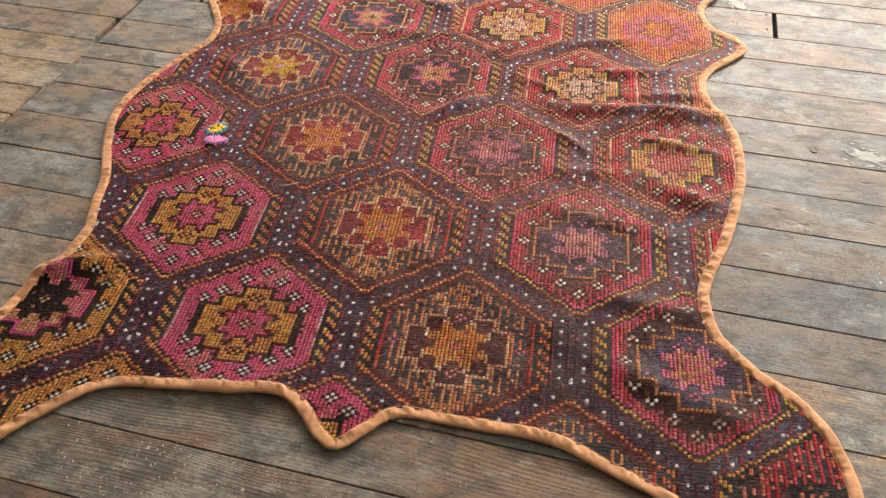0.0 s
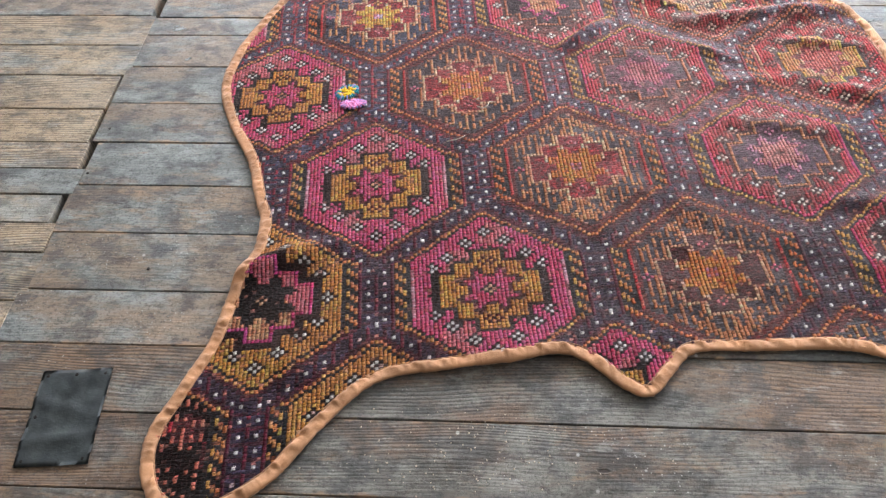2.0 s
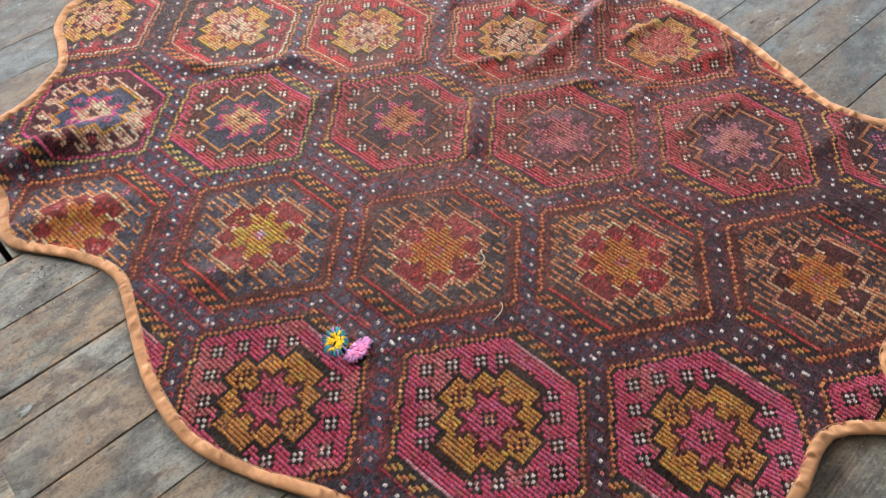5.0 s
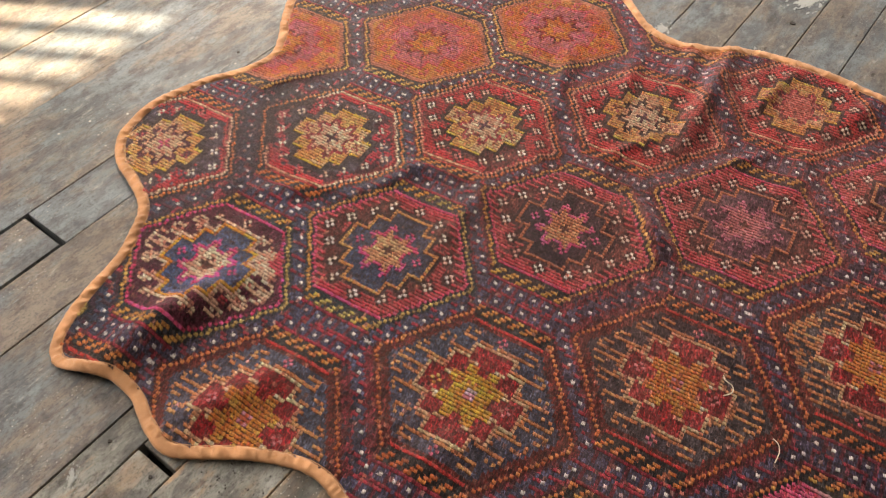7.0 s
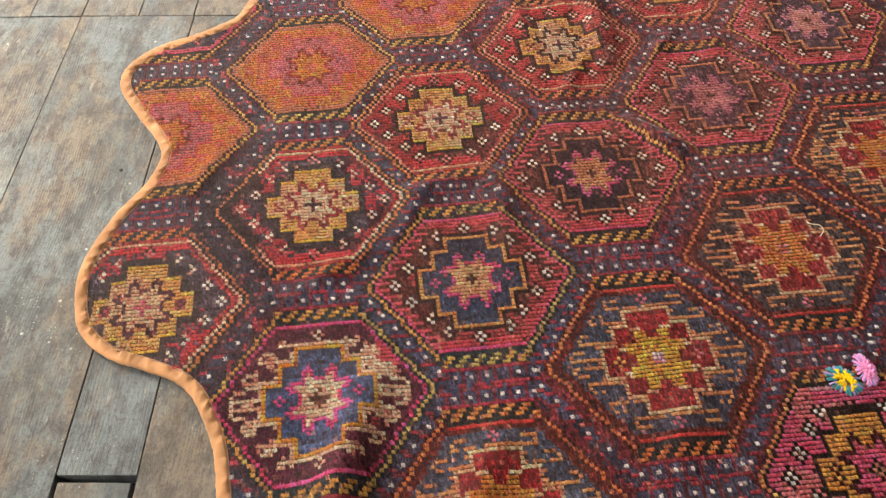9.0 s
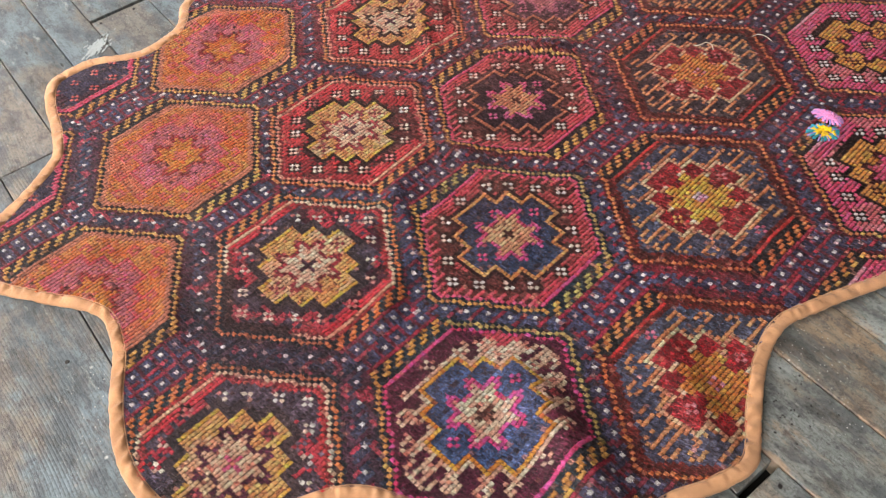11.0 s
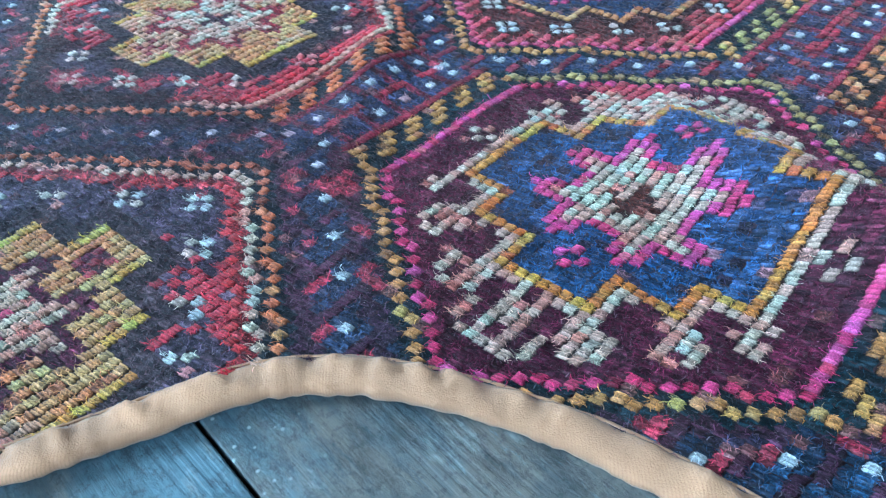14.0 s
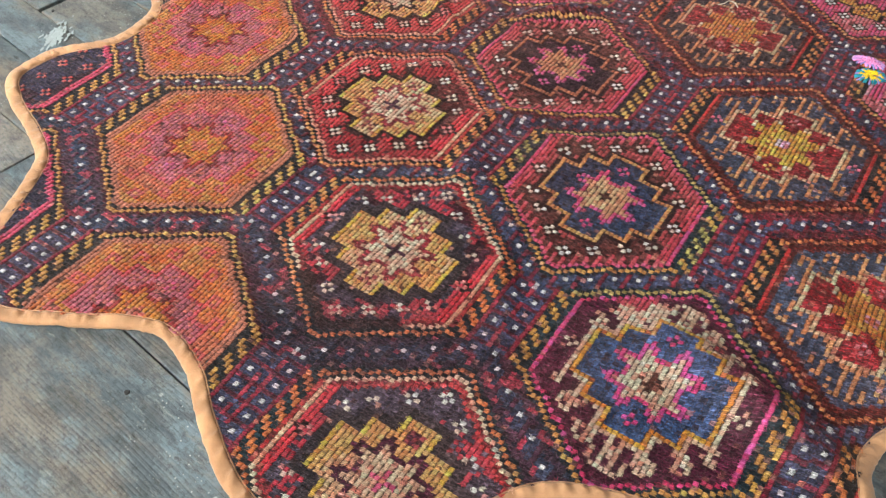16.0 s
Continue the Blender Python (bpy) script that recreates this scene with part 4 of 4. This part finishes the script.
def bind_edge(parent):
    """A folded cotton strip round the edge, puckered where it is sewn, with its seam."""
    loop = resampled(OUTLINE, 0.0022)
    run, out = loop_frame(loop)
    n, m = len(loop), 14
    turn = np.arange(m) / m * 2 * np.pi

    def ripple(gap, seed, run=run):
        """Smooth random waves along the strip."""
        at = np.concatenate([[0], np.cumsum(np.random.RandomState(seed).uniform(0.5, 1.5, int(run.max() / gap * 1.1) + 4) * gap)]) - 0.02
        high = np.random.RandomState(seed + 1).rand(len(at))
        i = np.searchsorted(at, run, "right") - 1
        f = (run - at[i]) / (at[i + 1] - at[i])
        f = f * f * (3 - 2 * f)
        return high[i] * (1 - f) + high[i + 1] * f - 0.5

    wave, slow, fine = ripple(0.0085, 4), ripple(0.06, 6), ripple(0.0045, 8)
    half = 0.0096 + 0.0012 * slow + 0.0006 * fine
    c, s = np.cos(turn), np.sin(turn)
    flat_c, flat_s = np.sign(c) * np.abs(c) ** 0.75, np.sign(s) * np.abs(s) ** 0.85
    side = half[:, None] * flat_c[None] + (0.0010 * wave + 0.0007 * fine)[:, None]
    inner = np.clip(0.8 - flat_c, 0.25, 1.4)[None]
    pucker = ripple(0.0075, 14, run[:, None] + 0.010 * flat_c[None])
    thick = 0.0045 + (0.0026 * wave + 0.0016 * fine)[:, None] * inner + 0.0070 * np.maximum(pucker, -0.30) * inner + 0.0010 * slow[:, None]
    x, y = loop[:, 0, None] + out[:, 0, None] * side, loop[:, 1, None] + out[:, 1, None] * side
    z = lie(x, y) - 0.0002 + thick * flat_s[None]
    i, j = np.meshgrid(np.arange(n), np.arange(m), indexing="ij")
    i, j = i.ravel(), j.ravel()
    faces = np.stack([i * m + j, i * m + (j + 1) % m, (i + 1) % n * m + (j + 1) % m, (i + 1) % n * m + j], 1)[:, ::-1]
    array_object("binding", np.stack([x, y, z], -1).reshape(-1, 3), faces, BINDING, parent, "peach cotton binding sewn round the edge")
    # seam: a thin thread line just inside the strip
    seam = loop - out * (half + 0.0006)[:, None]
    k = 5
    turn = np.arange(k) / k * 2 * np.pi
    dash = (0.0004 + 0.0005 * (np.floor(run / 0.003) % 2))[:, None]
    x = seam[:, 0, None] - out[:, 0, None] * 0.0008 * np.cos(turn)
    y = seam[:, 1, None] - out[:, 1, None] * 0.0008 * np.cos(turn)
    z = lie(seam[:, 0], seam[:, 1])[:, None] + 0.0010 + dash * np.sin(turn)
    i, j = np.meshgrid(np.arange(n), np.arange(k), indexing="ij")
    i, j = i.ravel(), j.ravel()
    faces = np.stack([i * k + j, i * k + (j + 1) % k, (i + 1) % n * k + (j + 1) % k, (i + 1) % n * k + j], 1)
    array_object("seam_thread", np.stack([x, y, z], -1).reshape(-1, 3), faces, THREAD, parent, "dark sewing thread")


def back_cloth(parent):
    """The cloth's underside, a little below the stitches."""
    step = 0.02
    xs, ys = np.arange(OUTLINE[:, 0].min(), OUTLINE[:, 0].max(), step), np.arange(OUTLINE[:, 1].min(), OUTLINE[:, 1].max(), step)
    x, y = np.meshgrid(xs, ys, indexing="ij")
    keep = inside(x.ravel(), y.ravel(), OUTLINE).reshape(x.shape)
    full = keep[:-1, :-1] & keep[1:, :-1] & keep[1:, 1:] & keep[:-1, 1:]
    i, j = np.nonzero(full)
    w = x.shape[1]
    faces = np.stack([i * w + j, (i + 1) * w + j, (i + 1) * w + j + 1, i * w + j + 1], 1)
    verts = np.stack([x, y, lie(x, y) - 0.003], -1).reshape(-1, 3)
    used, back = np.unique(faces, return_inverse=True)
    array_object("backing", verts[used], back.reshape(faces.shape), BACKING, parent)


rug = tagged(new("rug"), "patchwork-bright woven wool rug cut like a hide with peach binding", "rug")
weave_cloth(rug)
bind_edge(rug)
back_cloth(rug)


# ---- small things on the floor and the rug ----
def curved(name, points, radius, mat, parent=None, sides=5):
    """A thin round strand through the points."""
    pts = [Vector(p) for p in points]
    path = []
    for i in range(len(pts) - 1):
        a, b, c, d = pts[max(i - 1, 0)], pts[i], pts[i + 1], pts[min(i + 2, len(pts) - 1)]
        for k in range(5):
            t = k / 5
            path.append(0.5 * (2 * b + (c - a) * t + (2 * a - 5 * b + 4 * c - d) * t**2 + (3 * b - a - 3 * c + d) * t**3))
    path.append(pts[-1])
    bm = bmesh.new()
    rings = []
    for i, p in enumerate(path):
        ahead = (path[min(i + 1, len(path) - 1)] - path[max(i - 1, 0)]).normalized()
        side = ahead.cross(Vector((0.1, 0.2, 1))).normalized()
        up = side.cross(ahead)
        rings.append([bm.verts.new(p + radius * (side * math.cos(a) + up * math.sin(a))) for a in (2 * math.pi * k / sides for k in range(sides))])
    for r, q in zip(rings, rings[1:]):
        for k in range(sides):
            bm.faces.new((r[k], r[(k + 1) % sides], q[(k + 1) % sides], q[k]))
    bm.faces.new(rings[0][::-1])
    bm.faces.new(rings[-1])
    return mesh_object(name, bm, mat, parent, smooth=True)


def on_cloth(x, y, up=0.0):
    return float(lie(np.array(x), np.array(y))) + 0.0014 + up


YELLOW = cloth_material("bright yellow wool", (0.80, 0.52, 0.01), 900.0, 0.05)
TURQUOISE = cloth_material("turquoise wool", (0.03, 0.26, 0.34), 900.0, 0.05)
VIOLET = cloth_material("violet wool", (0.30, 0.24, 0.55), 900.0, 0.05)
CANDY = cloth_material("candy pink wool", (0.85, 0.28, 0.58), 900.0, 0.05)
STRING = cloth_material("undyed cotton thread", (0.66, 0.60, 0.48), 2000.0, 0.05)


def darn(name, x, y, heart, rim, turn, long_, wide, label):
    """A mend of bright yarn: a knobbly middle with stitches that fan out round it."""
    r = random.Random(name)
    for i in range(32):
        a = 2 * math.pi * i / 32 + r.uniform(-0.1, 0.1)
        c, s = math.cos(a), math.sin(a)
        dx, dy = long_ * c, wide * s
        ex, ey = dx * math.cos(turn) - dy * math.sin(turn), dx * math.sin(turn) + dy * math.cos(turn)
        f = r.uniform(0.80, 0.98)
        strand = curved("rim_stitch", [(x + 0.45 * ex, y + 0.45 * ey, on_cloth(x, y, 0.0028)), (x + 0.78 * ex, y + 0.78 * ey, on_cloth(x, y, 0.0024)), (x + f * ex, y + f * ey, on_cloth(x, y, 0.0))], 0.0017, rim[i % len(rim)], rug)
        if i == 0:
            strand["label"] = label
    bm = bmesh.new()
    for i in range(46):
        t, a = math.sqrt(r.random()) * 0.62, r.uniform(0, 2 * math.pi)
        dx, dy = long_ * t * math.cos(a), wide * t * math.sin(a)
        at = Vector((x + dx * math.cos(turn) - dy * math.sin(turn), y + dx * math.sin(turn) + dy * math.cos(turn), on_cloth(x, y, 0.0024 + 0.0012 * r.random())))
        bmesh.ops.create_icosphere(bm, subdivisions=1, radius=r.uniform(0.0022, 0.0034), matrix=Matrix.Translation(at) @ Euler((0, 0, r.uniform(0, 3))).to_matrix().to_4x4() @ Matrix.Diagonal((1.9, 0.8, 0.6, 1)))
    part("yarn_heart", bm, heart, rug, label, smooth=True)


darn("yellow", -0.648, 0.436, YELLOW, (TURQUOISE, VIOLET, TURQUOISE, TURQUOISE), 0.9, 0.030, 0.023, "bright yellow yarn mend fringed with turquoise")
darn("pink", -0.632, 0.399, CANDY, (VIOLET, CANDY), 0.15, 0.030, 0.016, "candy pink yarn mend fringed with violet")

thread = curved("loose_thread", [(-0.385, 0.398, on_cloth(-0.385, 0.398)), (-0.374, 0.390, on_cloth(-0.374, 0.39, 0.003)), (-0.364, 0.394, on_cloth(-0.364, 0.394, 0.005)), (-0.360, 0.407, on_cloth(-0.36, 0.407, 0.003)), (-0.352, 0.412, on_cloth(-0.352, 0.412))], 0.0008, STRING)
tagged(thread, "short curl of undyed cotton thread on the rug", "thread", "loose threads")
thread = curved("loose_thread", [(-0.440, 0.296, on_cloth(-0.44, 0.296)), (-0.424, 0.297, on_cloth(-0.424, 0.297, 0.003)), (-0.412, 0.303, on_cloth(-0.412, 0.303, 0.003)), (-0.406, 0.312, on_cloth(-0.406, 0.312))], 0.0007, STRING)
tagged(thread, "thin bent white thread lying on the rug", "thread", "loose threads")


def flake(name, x, y, long_, wide, turn, mat, seed):
    """Flaked paint: ragged slivers along the grain, thick in the middle of the patch and thinning out, with crumbs round it."""
    r = random.Random(seed)
    bm = bmesh.new()

    def sliver(cx, cy, length, breadth, lean, many=14):
        rim = []
        for i in range(many):
            a, f = 2 * math.pi * i / many, r.uniform(0.55, 1.15)
            dx, dy = length / 2 * f * math.cos(a), breadth / 2 * f * math.sin(a)
            rim.append((cx + dx * math.cos(lean) - dy * math.sin(lean), cy + dx * math.sin(lean) + dy * math.cos(lean)))
        high = r.uniform(0.0004, 0.0011)
        low = [bm.verts.new((px, py, 0.0002)) for px, py in rim]
        top = [bm.verts.new((cx + 0.9 * (px - cx), cy + 0.9 * (py - cy), high)) for px, py in rim]
        bm.faces.new(top)
        for i in range(many):
            bm.faces.new((low[i], low[(i + 1) % many], top[(i + 1) % many], top[i]))

    sliver(x, y, 0.62 * long_, 0.50 * wide, turn, 44)
    for i in range(44):
        t = r.gauss(0, 0.26), r.gauss(0, 0.26)
        dx, dy = long_ * t[0], wide * t[1]
        size = math.exp(-2.5 * (t[0] ** 2 + t[1] ** 2)) * r.uniform(0.4, 1.0)
        sliver(x + dx * math.cos(turn) - dy * math.sin(turn), y + dx * math.sin(turn) + dy * math.cos(turn), 0.24 * long_ * size, 0.16 * wide * size, turn + r.gauss(0, 0.22))
    return mesh_object(name, bm, mat)


for x, y, long_, wide, turn, seed in ((-1.047, 1.072, 0.045, 0.018, 0.9, 1), (-1.059, 0.665, 0.036, 0.020, 0.2, 2), (0.722, 0.680, 0.12, 0.075, -0.1, 3), (0.412, 0.903, 0.060, 0.050, 0.2, 4), (0.458, 1.278, 0.10, 0.055, 2.2, 5), (-1.067, 0.677, 0.016, 0.012, 0.4, 6), (-0.80, 0.10, 0.014, 0.010, 0.0, 7), (0.470, 0.705, 0.020, 0.007, 0.3, 8), (-1.010, 0.555, 0.020, 0.010, 0.7, 9)):
    tagged(flake("paint_flake", x, y, long_, wide, turn, CHALK, seed), "ragged patch of flaked white paint on the boards", "paint flake", "flakes on the floor")


def tin_patch():
    """A square of sheet metal nailed over a hole in the boards."""
    patch = tagged(new("metal_patch"), "dull dark sheet-metal patch nailed onto the floorboards", "metal patch")
    cx, cy, turn = -0.973, -0.296, radians(5)
    n = 22
    bm = bmesh.new()
    rows = []
    for i in range(n + 1):
        row = []
        for j in range(n + 1):
            dx, dy = (i / n - 0.5) * 0.105, (j / n - 0.5) * 0.156
            z = 0.0022 + 0.0024 * noise.noise(Vector((dx * 40, dy * 40, 3.0))) + 0.0030 * math.exp(-(((dy + 0.036 - 0.1 * dx) / 0.007) ** 2)) + 0.0020 * math.exp(-(((dy - 0.012 + 0.3 * dx) / 0.008) ** 2))
            row.append(bm.verts.new((cx + dx * math.cos(turn) - dy * math.sin(turn), cy + dx * math.sin(turn) + dy * math.cos(turn), max(z, 0.0004))))
        rows.append(row)
    faces = [bm.faces.new((rows[i][j], rows[i + 1][j], rows[i + 1][j + 1], rows[i][j + 1])) for i in range(n) for j in range(n)]
    bmesh.ops.solidify(bm, geom=faces, thickness=0.0004)
    part("sheet", bm, TIN, patch, smooth=True)
    for dx, dy in ((-0.043, -0.069), (0.043, -0.069), (-0.043, 0.069), (0.043, 0.069), (0.0, 0.069), (-0.043, 0.0)):
        bm = bmesh.new()
        bmesh.ops.create_cone(bm, cap_ends=True, segments=8, radius1=0.0030, radius2=0.0022, depth=0.0014, matrix=Matrix.Translation((cx + dx * math.cos(turn) - dy * math.sin(turn), cy + dx * math.sin(turn) + dy * math.cos(turn), 0.0026)))
        part("tack", bm, NAIL, patch)


tin_patch()


def nail(x, y, size):
    bm = bmesh.new()
    bmesh.ops.create_cone(bm, cap_ends=True, segments=12, radius1=size, radius2=size * 0.8, depth=0.0016, matrix=Matrix.Translation((x, y, 0.0004)))
    tagged(mesh_object("nail_head", bm, NAIL), "rusty dark nail head sunk in a floorboard", "nail", "floor nails")


for x, y, size in ((0.612, 0.674, 0.007), (-0.222, 1.610, 0.0035), (-1.110, 0.330, 0.003), (-1.112, 0.205, 0.003), (-0.930, -0.020, 0.003), (0.530, 1.165, 0.003), (0.530, 1.240, 0.003), (-0.980, 0.985, 0.003), (-0.980, 1.075, 0.003)):
    nail(x, y, size)


def crumbs(many, cx, cy, spread_x, spread_y, top, seed, mat, label):
    """Grains of dust and dirt on the boards beside the rug."""
    r = random.Random(seed)
    bm = bmesh.new()
    for _ in range(many):
        x, y = r.gauss(cx, spread_x), r.gauss(cy, spread_y)
        if y > top:
            continue
        bmesh.ops.create_cube(bm, size=r.uniform(0.0008, 0.0020), matrix=Matrix.Translation((x, y, 0.0008)) @ Euler((r.random(), r.random(), r.random() * 3)).to_matrix().to_4x4())
    tagged(mesh_object("dust_crumbs", bm, mat), label, "dust", kind="stuff")


crumbs(140, -0.40, -0.335, 0.09, 0.040, -0.262, 11, CRUMB, "pale crumbs of dust scattered on the floorboards")
crumbs(70, -0.905, 0.885, 0.035, 0.030, 1.0, 12, NAIL, "dark crumbs of dirt scattered beside the rug")


# ---- the floor: every board a piece of its own ----
floor = tagged(new("floor"), "old worn wooden floorboards with flaking grey paint", "floor", kind="structure")
tagged(mesh_object("ground", boxed(X0 - 0.2, X1 + 0.2, Y0 - 0.2, WALL_Y + 0.20, -0.16, -0.035), SUBFLOOR), "dark dusty subfloor under the boards", "floor", kind="structure")

rng = random.Random(7)


def board(x0, x1, y0, y1, mat, gap, edge):
    top = rng.uniform(-0.0012, 0.0)
    tilt = rng.uniform(-0.0005, 0.0005)
    bm = boxed(x0 + 0.0012, x1 - 0.0012, y0 + gap, y1 - gap, -0.035, top, bevel=edge)
    for v in bm.verts:
        if v.co.z > -0.01:
            v.co.z += tilt * (1 if v.co.y > (y0 + y1) / 2 else -1)
    return part("floorboard", bm, mat, floor)


def seams(given, first, last, wide):
    """The known joints between boards, carried on at even steps to both sides."""
    ys = list(given)
    while ys[0] > first:
        ys.insert(0, ys[0] - wide * rng.uniform(0.92, 1.08))
    while ys[-1] < last:
        ys.append(ys[-1] + wide * rng.uniform(0.92, 1.08))
    ys[0], ys[-1] = first, last
    return ys


WEST = seams([0.012, 0.080, 0.150, 0.218, 0.290, 0.390, 0.500, 0.605, 0.720, 0.835], Y0, WALL_Y, 0.105)
MIDDLE = seams([-0.402, -0.286, -0.170, -0.065, 0.060, 0.176, 0.292, 0.409, 0.530, 0.644, 0.712, 0.833, 0.964, 1.033, 1.094, 1.330, 1.447, 1.561, 1.805], Y0, WALL_Y, 0.22)
EAST = seams([-0.395, -0.278, -0.170, -0.053, 0.065, 0.178, 0.292, 0.409, 0.525, 0.638, 0.765, 0.892, 1.016, 1.126, 1.256, 1.340, 1.447, 1.563, 1.682, 1.805], Y0, WALL_Y, 0.117)
BREAK, JOIN, NORTH_JOIN = -1.130, -0.30, 0.22
for ys, x_from, x_to, bare in ((WEST, X0, BREAK, 0.8), (MIDDLE, BREAK, JOIN, 0.15), (EAST, JOIN, X1, 0.15)):
    for y0, y1 in zip(ys, ys[1:]):
        # the boards before the rug's hind edge run through in one length
        if ys is EAST and y1 < -0.16:
            continue
        mid = (y0 + y1) / 2
        xa, x_end = x_from, X1 if ys is MIDDLE and y1 < -0.16 else x_to
        # those past the rug's head join further on
        if ys is MIDDLE and mid > 1.44:
            x_end = NORTH_JOIN
        elif ys is EAST and mid > 1.44:
            xa = NORTH_JOIN
        cuts = []
        if ys is MIDDLE and 0.964 <= mid <= 1.033:
            cuts = [-0.958]
        elif ys is MIDDLE and 1.447 <= mid <= 1.561:
            cuts = [-0.792]
        elif ys is EAST and 1.126 <= mid <= 1.256:
            cuts = [0.550]
        elif ys is EAST:
            cuts = [rng.uniform(1.4, 2.4)]
        elif ys is WEST:
            cuts = [rng.uniform(-3.2, -2.2)]
        for xb in cuts + [x_end]:
            share = 1.0 if y1 < -0.16 and ys is not WEST else bare
            mat = BARE if rng.random() < share else BOARD
            if mid > 1.1 and ys is MIDDLE or mid > 1.44 and ys is EAST:
                mat = WASHED
            elif ys is EAST and y1 > 0.1:
                mat = PAINTED
            elif ys is WEST:
                mat = STRAW if mat is BARE else BOARD
            wide = 0.0010
            if ys is MIDDLE and abs(y0 - 1.447) < 0.01 and xa < -0.9:
                wide = 0.006
            inset = 0.004 if xb in cuts and (ys is MIDDLE or xb < 1) else 0.0
            jag = rng.uniform(-0.012, 0.012) if xa == BREAK or xb == BREAK else 0.0
            board(xa + (jag if xa == BREAK else 0), xb - inset + (jag if xb == BREAK else 0), y0, y1, mat, wide, 0.0008 if mat is WASHED else 0.0012)
            xa = xb + inset
